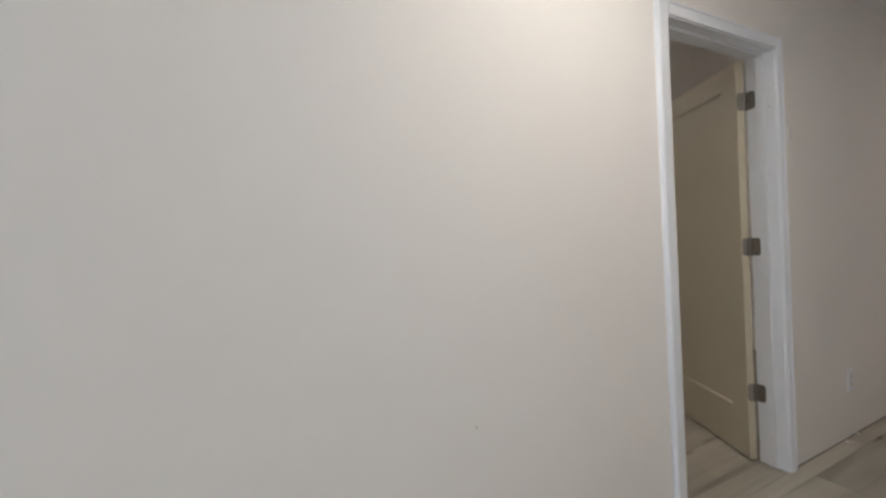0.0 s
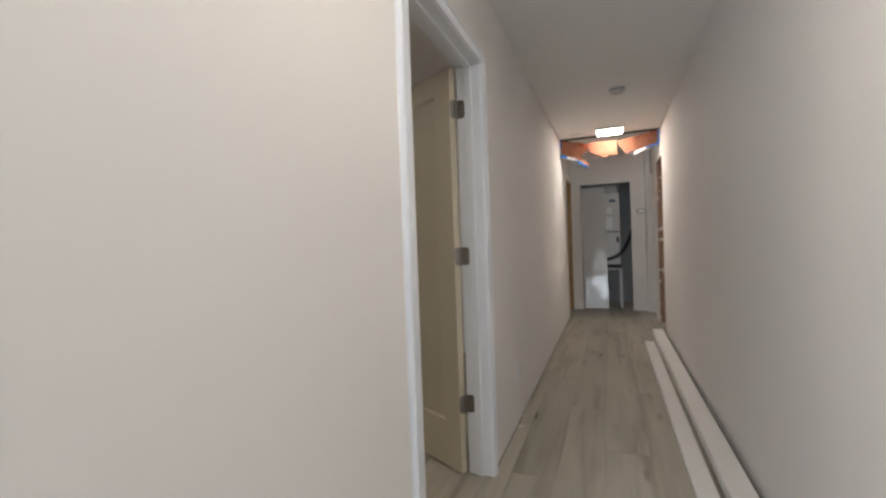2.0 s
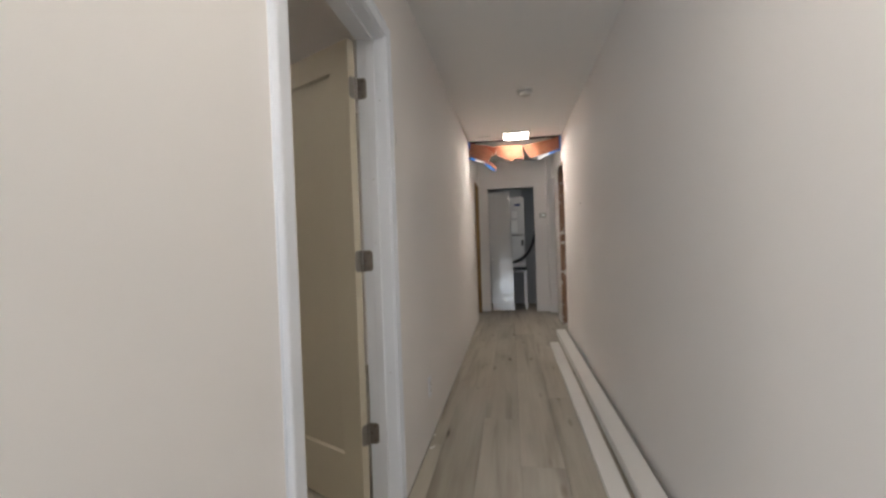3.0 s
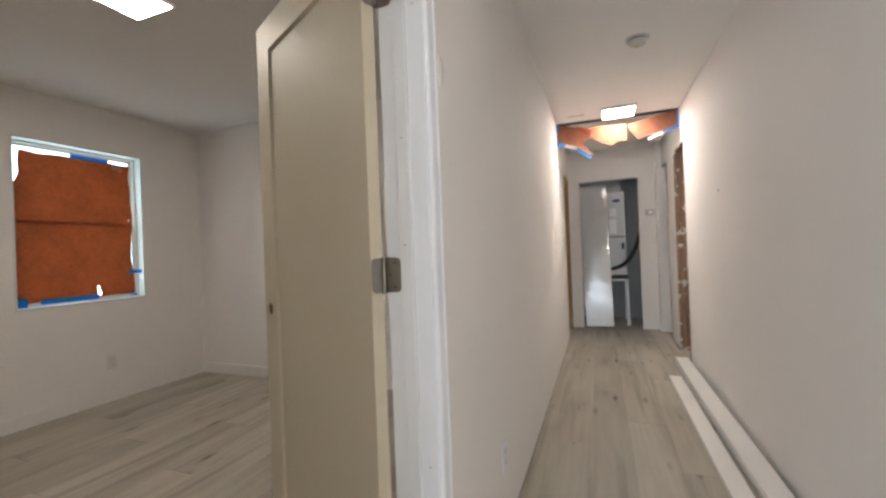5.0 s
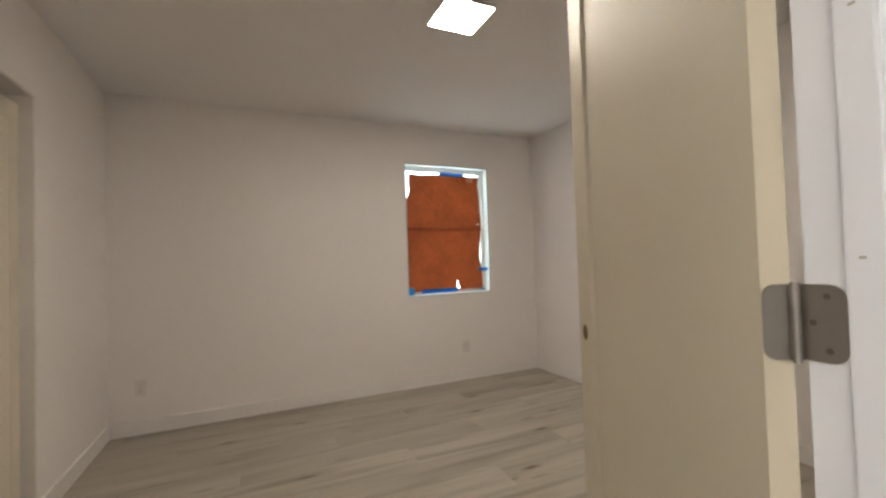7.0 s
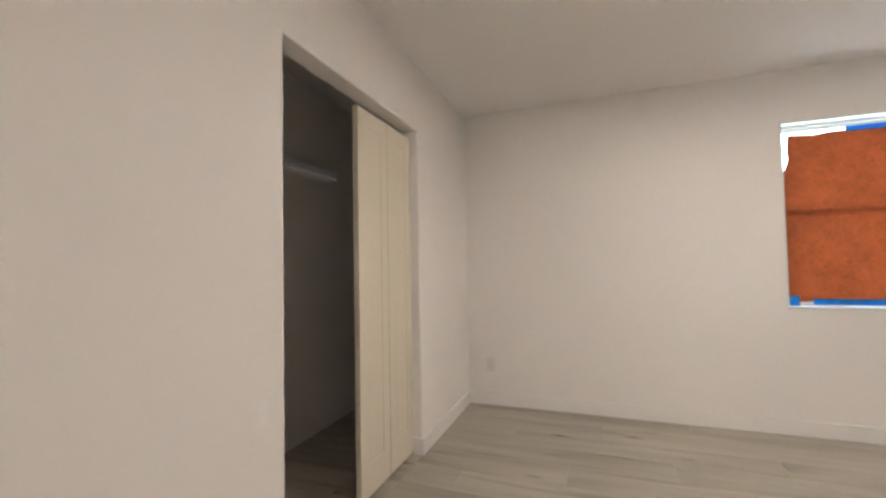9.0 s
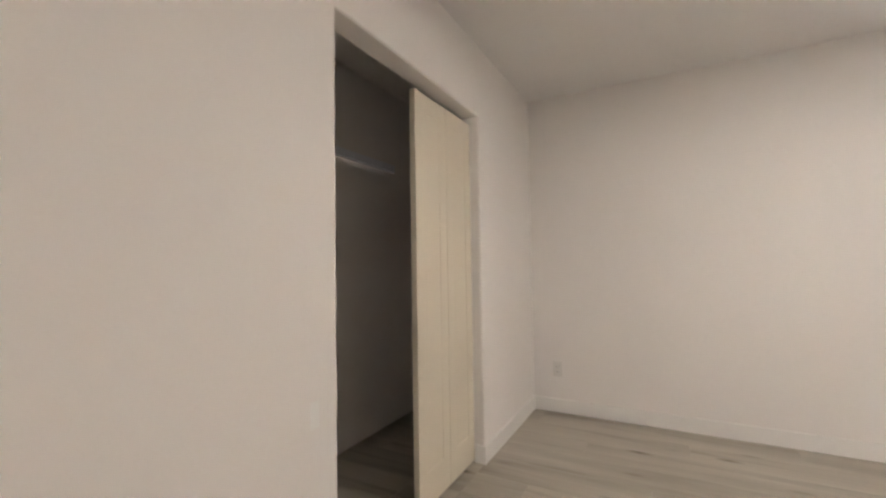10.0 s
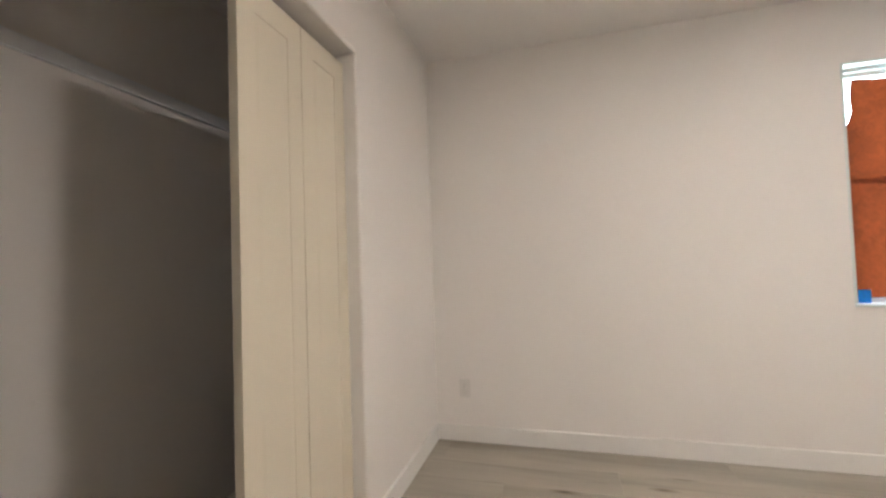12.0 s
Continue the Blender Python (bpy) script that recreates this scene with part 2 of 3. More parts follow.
def wrap_material():
    """A white door under clear plastic film that is taut above and wrinkled towards the floor."""
    m, n, l, b = tree("film_wrapped_white")
    b.inputs["Base Color"].default_value = (0.58, 0.58, 0.58, 1)
    b.inputs["Roughness"].default_value, b.inputs["Specular IOR Level"].default_value = 0.6, 0.1
    b.inputs["Coat Weight"].default_value, b.inputs["Coat Roughness"].default_value, b.inputs["Coat IOR"].default_value = 1.0, 0.035, 1.75
    co, mp, sep = n.new("ShaderNodeTexCoord"), n.new("ShaderNodeMapping"), n.new("ShaderNodeSeparateXYZ")
    mp.inputs["Scale"].default_value = (3.0, 2.5, 9.0)
    l.new(co.outputs["Object"], mp.inputs["Vector"])
    l.new(co.outputs["Object"], sep.inputs[0])
    g = n.new("ShaderNodeTexNoise")
    g.inputs["Scale"].default_value, g.inputs["Detail"].default_value, g.inputs["Distortion"].default_value = 2.2, 3, 1.2
    l.new(mp.outputs[0], g.inputs["Vector"])
    fall = n.new("ShaderNodeMapRange")
    fall.inputs["From Min"].default_value, fall.inputs["From Max"].default_value = 0.1, 0.55
    fall.inputs["To Min"].default_value, fall.inputs["To Max"].default_value = 1.0, 0.05
    l.new(sep.outputs["Z"], fall.inputs["Value"])
    mul = n.new("ShaderNodeMath")
    mul.operation = "MULTIPLY"
    l.new(g.outputs["Fac"], mul.inputs[0])
    l.new(fall.outputs[0], mul.inputs[1])
    bp = n.new("ShaderNodeBump")
    bp.inputs["Strength"].default_value, bp.inputs["Distance"].default_value = 1.0, 0.010
    slack = n.new("ShaderNodeMath")      # the film stands off further towards the floor
    slack.operation, slack.inputs[1].default_value = "MULTIPLY_ADD", -5.2
    l.new(sep.outputs["Z"], slack.inputs[0])
    l.new(mul.outputs[0], slack.inputs[2])
    l.new(slack.outputs[0], bp.inputs["Height"])
    l.new(bp.outputs["Normal"], b.inputs["Coat Normal"])
    return m


WRAP = wrap_material()


def glow(name, colour, strength):
    m, n, l, b = tree(name)
    b.inputs["Base Color"].default_value = (0.9, 0.9, 0.9, 1)
    b.inputs["Emission Color"].default_value, b.inputs["Emission Strength"].default_value = (*colour, 1), strength
    return m


LED = glow("led_diffuser", (1.0, 0.92, 0.825), LAMP_POWER * 0.84)
LED_SOFT = glow("led_diffuser_hall", (1.0, 0.93, 0.85), LAMP_POWER * 0.82)
LED_BRIGHT = glow("led_diffuser_entrance", (1.0, 0.93, 0.84), LAMP_POWER * 0.66)
DISPLAY = glow("thermostat_display", (0.75, 0.9, 0.85), 0.25)


# ---- mesh helpers ----
def box(bm, x0, y0, z0, x1, y1, z1, bevel=0.0):
    b2 = bmesh.new()
    bmesh.ops.create_cube(b2, size=1.0)
    for v in b2.verts:
        v.co = Vector(((x0 + x1) / 2 + v.co.x * (x1 - x0), (y0 + y1) / 2 + v.co.y * (y1 - y0), (z0 + z1) / 2 + v.co.z * (z1 - z0)))
    if bevel:
        bmesh.ops.bevel(b2, geom=list(b2.edges), offset=bevel, segments=2, affect="EDGES", profile=0.7)
    tmp = bpy.data.meshes.new("tmp")
    b2.to_mesh(tmp)
    b2.free()
    bm.from_mesh(tmp)
    bpy.data.meshes.remove(tmp)
    return bm


def boxes(rows, bevel=0.0):
    bm = bmesh.new()
    for r in rows:
        box(bm, *r, bevel=bevel)
    return bm


def mesh_of(name, bm, material, smooth=False):
    me = bpy.data.meshes.new(name)
    bm.to_mesh(me)
    bm.free()
    me.materials.append(material)
    if smooth:
        for p in me.polygons:
            p.use_smooth = True
    return me


def part(name, bm, material, parent=None, label="", smooth=False):
    ob = new(name, mesh_of(name, bm, material, smooth))
    ob.parent = parent
    if label:
        tagged(ob, label)
    return ob


def structure(name, rows, material, label, bevel=0.0, category=""):
    return tagged(part(name, boxes(rows, bevel), material), label, category or name.split("_")[0], kind="structure")


def thing(name, label, category, m=None, group=""):
    ob = new(name)
    ob.empty_display_size = 0.1
    if m is not None:
        ob.matrix_world = m
    return tagged(ob, label, category, group)


def cylinder(bm, r0, r1, z0, z1, seg=24, m=None):
    mat = Matrix.Translation((0, 0, (z0 + z1) / 2))
    bmesh.ops.create_cone(bm, cap_ends=True, segments=seg, radius1=r0, radius2=r1, depth=z1 - z0, matrix=(m or Matrix()) @ mat)
    return bm


def sweep(points, radius, seg=10):
    """A round tube along a smooth line of points."""
    bm = bmesh.new()
    rings = []
    for i, p in enumerate(points):
        d = (points[min(i + 1, len(points) - 1)] - points[max(i - 1, 0)]).normalized()
        a = d.cross(Vector((0.3, 0.2, 0.9))).normalized()
        c = d.cross(a)
        rings.append([bm.verts.new(p + radius * (math.cos(k * 2 * math.pi / seg) * a + math.sin(k * 2 * math.pi / seg) * c)) for k in range(seg)])
    for r0, r1 in zip(rings, rings[1:]):
        for k in range(seg):
            bm.faces.new((r0[k], r0[(k + 1) % seg], r1[(k + 1) % seg], r1[k]))
    bm.faces.new(rings[0][::-1])
    bm.faces.new(rings[-1])
    bmesh.ops.recalc_face_normals(bm, faces=bm.faces)
    return bm


# ---- setting ----
HL, HLB = 1.41, 1.525          # hall's door wall: hall face, bedroom face
HR = 0.25                      # hall's other wall
DX0, DX1, DTOP = 2.074, 2.901, 2.062   # rough opening of the bedroom door
BX0, BX1, BY1 = 1.335, 5.03, 4.895     # bedroom
CY0, CY1, CTOP = 2.672, 3.875, 2.035   # bedroom closet opening
CBX, CS0, CS1 = 0.49, 2.2, 4.5         # closet interior
WX0, WX1, WZ0, WZ1 = 3.578, 4.472, 0.842, 2.102  # window
EX, EY0, EY1, ETOP = 8.04, 0.52, 1.262, 2.03     # utility closet at the hall's end
SL = -4.0

subfloor = structure("floor", [(SL - 0.1, -3.1, -0.12, 9.2, 5.05, -0.009)], SUBFLOOR, "dark subfloor under grey oak vinyl planks", category="floor")
structure("ceiling_hall", [(SL - 0.1, -3.1, CEIL, 9.2, HL + 0.06, CEIL + 0.12)], CEILING, "flat painted off-white hallway ceiling", category="ceiling")
structure("ceiling_bedroom", [(CBX - 0.1, HL + 0.06, CEIL, 9.2, 5.05, CEIL + 0.12), (SL - 0.1, HL + 0.06, CEIL, CBX - 0.1, 5.05, CEIL + 0.12)], CEILING, "flat painted off-white bedroom ceiling", category="ceiling")
hall_wall = structure("wall_hall_door", [
    (0.0, HL, 0.002, DX0, HLB, CEIL), (DX0, HL, DTOP, DX1, HLB, CEIL), (DX1, HL, 0.002, 7.28, HLB, CEIL),
    (7.28, HL, 2.06, 7.97, HLB, CEIL), (7.97, HL, 0.004, EX + 0.1, HLB, CEIL)], WALL, "off-white painted drywall wall without baseboard", category="wall")
right_wall = structure("wall_hall_right", [
    (1.6, HR - 0.115, 0.004, 6.40, HR, CEIL), (6.40, HR - 0.115, 2.12, 6.97, HR, CEIL), (6.97, HR - 0.115, 0.004, 7.47, HR, CEIL), (7.47, HR - 0.115, 2.11, 7.90, HR, CEIL), (7.90, HR - 0.115, 0.004, EX, HR + 0.065, CEIL)], WALL, "off-white painted drywall hallway wall with two bare doorways", category="wall")
structure("wall_hall_end", [
    (EX, HR - 0.115, 0.0, EX + 0.1, EY0, CEIL), (EX, EY0, ETOP, EX + 0.1, EY1, CEIL), (EX, EY1, 0.0, EX + 0.1, HL, CEIL)], WALL, "off-white wall with utility closet opening", category="wall")
structure("wall_utility_closet", [
    (EX + 0.9, 0.0, 0.0, EX + 1.0, 1.7, CEIL), (EX + 0.1, 0.0, 0.0, EX + 0.9, 0.1, CEIL), (EX + 0.1, 1.6, 0.0, EX + 0.9, 1.7, CEIL)], CLOSETWALL, "bare grey plaster utility closet walls", category="wall")
structure("wall_side_rooms", [
    (7.1, HLB + 0.9, 0.0, 8.1, HLB + 1.0, CEIL), (7.1, HLB, 0.0, 7.2, HLB + 0.9, CEIL), (8.04, HLB, 0.0, 8.14, HLB + 0.9, CEIL),
    (6.2, -0.9, 0.0, 7.3, -0.8, CEIL), (6.2, -0.8, 0.0, 6.3, HR - 0.115, CEIL), (7.2, -0.8, 0.0, 7.3, HR - 0.115, CEIL), (7.3, -0.9, 0.0, 8.14, -0.8, CEIL), (EX, -0.8, 0.0, EX + 0.1, HR - 0.115, CEIL)], WALL, "plain painted walls of side rooms", category="wall")
structure("wall_living", [
    (1.6, -3.0, 0.0, 1.715, HR - 0.115, CEIL), (SL - 0.1, -3.1, 0.0, 1.715, -3.0, CEIL), (0.0, HLB, 0.0, 0.1, 4.4, CEIL), (SL - 0.1, 4.4, 0.0, 0.1, 4.5, CEIL),
    (SL - 0.1, -3.0, 0.0, SL, 0.85, CEIL), (SL - 0.1, 4.05, 0.0, SL, 4.4, CEIL), (SL - 0.1, 0.85, 2.03, SL, 4.05, CEIL)], WALL, "off-white living room walls", category="wall")
structure("wall_bedroom_window", [
    (CBX - 0.1, BY1, 0.0, WX0, BY1 + 0.14, CEIL), (WX0, BY1, 0.0, WX1, BY1 + 0.14, WZ0), (WX0, BY1, WZ1, WX1, BY1 + 0.14, CEIL), (WX1, BY1, 0.0, BX1 + 0.1, BY1 + 0.14, CEIL)], WALL, "off-white painted bedroom wall with window", category="wall")
structure("wall_bedroom_far", [(BX1, HLB, 0.0, BX1 + 0.1, BY1, CEIL)], WALL, "off-white painted bedroom wall", category="wall")


def bullnose_wall(name, x0, x1, ys, zs, radius, label):
    """A wall across x0..x1 with one opening (the middle of ys, the lower of zs) whose edges are rounded."""
    bm = bmesh.new()
    v = {(i, k): bm.verts.new((x0, y, z)) for i, y in enumerate(ys) for k, z in enumerate(zs)}
    faces = [bm.faces.new((v[i, k], v[i + 1, k], v[i + 1, k + 1], v[i, k + 1])) for i in range(3) for k in range(2) if (i, k) != (1, 0)]
    ex = bmesh.ops.extrude_face_region(bm, geom=faces)
    for g in ex["geom"]:
        if isinstance(g, bmesh.types.BMVert):
            g.co.x = x1
    bmesh.ops.recalc_face_normals(bm, faces=bm.faces)

    def on(e, axis, value):
        return all(abs(w.co[axis] - value) < 1e-6 for w in e.verts)
    sel = [e for e in bm.edges if any(on(e, 0, x) for x in (x0, x1)) and
           (((on(e, 1, ys[1]) or on(e, 1, ys[2])) and max(w.co.z for w in e.verts) <= zs[1] + 1e-6) or (on(e, 2, zs[1]) and ys[1] - 1e-6 <= min(w.co.y for w in e.verts) and max(w.co.y for w in e.verts) <= ys[2] + 1e-6))]
    bmesh.ops.bevel(bm, geom=sel, offset=radius, segments=4, affect="EDGES", profile=0.5)
    return tagged(part(name, bm, WALL), label, "wall", kind="structure")


closet_wall = bullnose_wall("wall_bedroom_closet", BX0 - 0.115, BX0, (HLB, CY0, CY1, BY1), (0.0, CTOP, CEIL), 0.012, "off-white wall with an uncased closet opening")
structure("wall_closet_back", [(CBX - 0.1, HLB, 0.0, CBX, BY1, CEIL)], WALL, "off-white closet back wall", category="wall")
structure("wall_closet_end", [(CBX, CS0 - 0.1, 0.0, BX0 - 0.115, CS0, CEIL)], WALL, "off-white closet end wall", category="wall")
structure("wall_closet_side", [(CBX, CS1, 0.0, BX0 - 0.115, CS1 + 0.1, CEIL)], WALL, "off-white closet side wall", category="wall")
tagged(part("ground", boxes([(-60, -60, -0.5, 60, 60, -0.3)]), GROUND), "pale concrete ground outside", "ground", kind="structure")

# small flaws of the drywall
for parent, r in ((hall_wall, (1.142, HL - 0.0008, 0.653, 1.149, HL + 0.001, 0.657)), (right_wall, (5.20, HR - 0.001, 1.492, 5.27, HR + 0.0008, 1.497)), (right_wall, (5.235, HR - 0.001, 1.488, 5.242, HR + 0.0008, 1.51))):
    part("nick", boxes([r], 0.0004), SCUFF, parent, "small grey nick in the paint")
# a shiny lump added to stand in for a glint on the plain wall
bm = bmesh.new()
bmesh.ops.create_icosphere(bm, subdivisions=3, radius=1.0)
for v in bm.verts:
    v.co = Vector((3.0 + 0.017 * v.co.x, HL + 0.010 * v.co.y, 1.652 + 0.042 * v.co.z))
part("glint_lump", bm, GLINT, hall_wall, "smooth glossy lump added for the glint beside the casing", smooth=True)
part("spackle_patch", boxes([(BX0 - 0.001, 2.552, 0.662, BX0 + 0.0008, 2.588, 0.745)], 0.0004), SPACKLE, closet_wall, "pale spackle patch")

# baseboards of the bedroom and the hall's end
BH, BT = 0.102, 0.013


def baseboard(x0, y0, x1, y1):
    bm = boxes([(x0, y0, 0.001, x1, y1, BH)], bevel=0.0025)
    return tagged(part("baseboard", bm, BASE), "white painted flat baseboard along the wall", "baseboard", kind="structure")


baseboard(BX0, BY1 - BT, BX1, BY1)
baseboard(BX0, CY1 + 0.004, BX0 + BT, BY1 - BT)
baseboard(BX0 - 0.055, CY1 - BT, BX0 + BT, CY1 + 0.004)
baseboard(BX0, HLB + BT, BX0 + BT, CY0)
baseboard(BX1 - BT, HLB + BT, BX1, BY1 - BT)
baseboard(DX1 + 0.06, HLB, BX1, HLB + BT)
baseboard(BX0, HLB, DX0 - 0.06, HLB + BT)
baseboard(EX - BT, HR + 0.065, EX, EY0)
baseboard(7.90 - BT, HR - 0.05, 7.90, HR + 0.065 + BT)
baseboard(EX - BT, EY1, EX, HL)

# ---- bedroom door ----
PIN = Vector((2.872, 1.536, 0.0))
OPEN = 63.2


def hinge(parent, z):
    """A butt hinge: one leaf on the jamb, one on the door's edge, a knuckled barrel."""
    h = part("hinge", plate(0.045, 0.089), NICKEL, parent, "satin nickel butt hinge with rounded corners")
    h.matrix_world = Matrix.Translation((2.8815, PIN.y - 0.001, z)) @ pose(0, 0, 0, 0, 0, -90) @ pose(0, 0, 0, 90, 0, 0)
    leaf2 = part("hinge_leaf", plate(0.036, 0.089), NICKEL, h)
    leaf2.matrix_world = Matrix.Translation((PIN.x, PIN.y, z)) @ pose(0, 0, 0, 0, 0, OPEN + 90) @ Matrix.Translation((0, 0.0016, 0)) @ pose(0, 0, 0, 90, 0, 0)
    bm = bmesh.new()
    for k in range(3):
        cylinder(bm, 0.0058, 0.0058, -0.0445 + k * 0.0297 + 0.001, -0.0445 + (k + 1) * 0.0297 - 0.001, 14)
    cylinder(bm, 0.0040, 0.0040, -0.047, 0.047, 12)
    barrel = part("barrel", bm, NICKEL, h, smooth=False)
    barrel.matrix_world = Matrix.Translation((PIN.x - 0.003, PIN.y - 0.003, z))
    for dx, dy in ((0.028, 0.031), (0.014, 0.0), (0.028, -0.031)):
        s = bmesh.new()
        cylinder(s, 0.0042, 0.0036, -0.0003, 0.0022, 12)
        screw = part("screw", s, SCREW, h)
        screw.matrix_world = h.matrix_world @ Matrix.Translation((dx, dy, 0))
    return h


def plate(w, hgt, r=0.015, t=0.0016):
    """A thin plate from x = 0 to w with rounded outer corners, in the xy plane."""
    bm = bmesh.new()
    pts = [(0, -hgt / 2)]
    for cx, cy, a0 in ((w - r, -hgt / 2 + r, -90), (w - r, hgt / 2 - r, 0)):
        for k in range(6):
            a = radians(a0 + 18 * k)
            pts.append((cx + r * math.cos(a), cy + r * math.sin(a)))
    pts.append((0, hgt / 2))
    f = bm.faces.new([bm.verts.new((x, y, 0)) for x, y in pts])
    ex = bmesh.ops.extrude_face_region(bm, geom=[f])
    for v in ex["geom"]:
        if isinstance(v, bmesh.types.BMVert):
            v.co.z += t
    bmesh.ops.recalc_face_normals(bm, faces=bm.faces)
    return bm


def panelled(w, h, t, stile, top_rail, bottom_rail, groove=0.012, depth=0.007, bead=True):
    """A leaf from (0,0,0) to (w,t,h) with one recessed flat panel with a sloped edge on each face."""
    bm = bmesh.new()
    xs = (0, stile, stile + groove, w - stile - groove, w - stile, w)
    zs = (0, bottom_rail, bottom_rail + groove, h - top_rail - groove, h - top_rail, h)
    for y, d in ((0.0, depth), (t, -depth)):
        def ring(x0, z0, x1, z1, yy):
            return [bm.verts.new(p) for p in ((x0, yy, z0), (x1, yy, z0), (x1, yy, z1), (x0, yy, z1))]
        o = ring(xs[0], zs[0], xs[5], zs[5], y)
        i = ring(xs[1], zs[1], xs[4], zs[4], y)
        e = 0.003 if bead else groove * 0.8
        p = ring(xs[1] + e, zs[1] + e, xs[4] - e, zs[4] - e, y + d * (1.0 if bead else 0.9))
        q = ring(xs[2], zs[2], xs[3], zs[3], y + d * (0.55 if bead else 1.0))
        for a, b2 in ((o, i), (i, p), (p, q)):
            for k in range(4):
                bm.faces.new((a[k], a[(k + 1) % 4], b2[(k + 1) % 4], b2[k]))
        bm.faces.new(q)
        if y == 0.0:
            first = o
    for k in range(4):
        bm.faces.new((first[k], first[(k + 1) % 4], o[(k + 1) % 4], o[k]))
    bmesh.ops.recalc_face_normals(bm, faces=bm.faces)
    return bm


def casing(length, w=0.052, t=0.016):
    """A moulded casing along z from 0 to length, width along x, proud along -y: an eased inner edge, a flat face, a groove and an outer bead."""
    prof = ((0, 0), (0, -0.008), (0.002, -0.0105), (0.006, -0.0115), (w - 0.013, -0.0135), (w - 0.0115, -0.0105), (w - 0.010, -0.0105), (w - 0.0085, -t + 0.001), (w - 0.003, -t), (w, -t + 0.004), (w, 0))
    bm = bmesh.new()
    a = [bm.verts.new((x, y, 0)) for x, y in prof]
    b2 = [bm.verts.new((x, y, length)) for x, y in prof]
    for k in range(len(prof)):
        bm.faces.new((a[k], a[(k + 1) % len(prof)], b2[(k + 1) % len(prof)], b2[k]))
    bm.faces.new(a[::-1])
    bm.faces.new(b2)
    bmesh.ops.recalc_face_normals(bm, faces=bm.faces)
    return bm


JX0, JX1, JTOP = DX0 + 0.018, DX1 - 0.018, DTOP - 0.018
door = thing("door_1", "cream one-panel interior door standing open in a white frame", "door")
tagged(door, kind="structure")
part("jamb", boxes([(DX0, HL - 0.004, 0, JX0, HLB + 0.004, DTOP)], 0.0015), TRIM, door)
part("jamb", boxes([(JX1, HL - 0.004, 0, DX1, HLB + 0.004, DTOP)], 0.0015), TRIM, door)
part("head_jamb", boxes([(JX0, HL - 0.004, JTOP, JX1, HLB + 0.004, DTOP)], 0.0015), TRIM, door)
part("door_stop", boxes([(JX0, 1.452, 0, JX0 + 0.011, 1.487, JTOP)], 0.003), TRIM, door)
part("door_stop", boxes([(JX1 - 0.011, 1.452, 0, JX1, 1.487, JTOP)], 0.003), TRIM, door)
part("door_stop", boxes([(JX0 + 0.011, 1.452, JTOP - 0.011, JX1 - 0.011, 1.487, JTOP)], 0.003), TRIM, door)
c = part("casing", casing(JTOP + 0.052, w=0.045), TRIM, door)
c.matrix_world = pose(JX1 + 0.005, HL - 0.004, 0)
c = part("casing", casing(JTOP + 0.052, w=0.062), TRIM, door)
c.matrix_world = Matrix.Translation((JX0 - 0.005, HL - 0.004, 0)) @ Matrix.Diagonal((-1, 1, 1, 1))
for x, sx in ((JX1 + 0.050, 1), (JX0 - 0.067, -1)):
    bm = bmesh.new()
    cylinder(bm, 0.0035, 0.0035, 0.0, JTOP + 0.05, 12)
    k = part("caulk_bead", bm, TRIM, door, "thin bead of paint-filled caulk", smooth=True)
    k.matrix_world = pose(x + sx * 0.0005, HL - 0.0005, 0)
c = part("head_casing", casing(JX1 - JX0 + 0.0), TRIM, door)
c.matrix_world = Matrix.Translation((JX0, HL - 0.0035, JTOP + 0.004)) @ Matrix(((0, 0, 1, 0), (0, 1, 0, 0), (1, 0, 0, 0), (0, 0, 0, 1)))


def bored(bm, x, z, radius, material, inner):
    """A leaf's mesh with a round hole cut right through it; the hole's wall is raw."""
    body = bpy.data.objects.new("body", mesh_of("door_leaf", bm, material))
    cut = bmesh.new()
    cylinder(cut, radius, radius, -0.06, 0.06, 28, pose(x, 0.0175, z, 90, 0, 0))
    tool = bpy.data.objects.new("tool", mesh_of("tool", cut, material))
    for o in (body, tool):
        scene.collection.objects.link(o)
    mod = body.modifiers.new("bore", "BOOLEAN")
    mod.operation, mod.solver, mod.object = "DIFFERENCE", "EXACT", tool
    me = bpy.data.meshes.new_from_object(body.evaluated_get(bpy.context.evaluated_depsgraph_get()))
    for o in (body, tool):
        spare = o.data
        bpy.data.objects.remove(o)
        bpy.data.meshes.remove(spare)
    me.name = "door_leaf"
    me.materials.clear()
    me.materials.append(material)
    me.materials.append(inner)
    for p in me.polygons:
        p.material_index = int(abs(p.normal.y) < 0.2 and math.hypot(p.center.x - x, p.center.z - z) < radius + 0.0005)
    return me


leaf = new("door_leaf", bored(panelled(0.760, 2.025, 0.035, 0.115, 0.115, 0.24, depth=0.008, bead=False), 0.708, 0.952, 0.022, DOOR, RAWWOOD))
leaf.parent = door
tagged(leaf, "cream painted leaf with one recessed panel and an empty knob bore")
leaf.matrix_world = Matrix.Translation((PIN.x, PIN.y, 0.012)) @ pose(0, 0, 0, 0, 0, OPEN) @ Matrix.Translation((0.003, 0.0, 0))
for z in (0.357, 1.102, 1.836):
    hinge(door, z)
for y, z in ((1.470, 1.446), (1.472, 1.177), (1.430, 0.62), (1.433, 1.78)):
    k = part("nail_hole", boxes([(-0.0006, -0.003, -0.0016, 0.001, 0.003, 0.0016)], 0.0004), SCUFF, door)
    k.matrix_world = pose(JX1 - (0.011 if y > 1.452 else 0.0), y, z)
lp = part("latch_plate", boxes([(0, 0.005, -0.029, 0.0016, 0.030, 0.029)], 0.0004), BRASS, leaf, "worn brass latch plate")
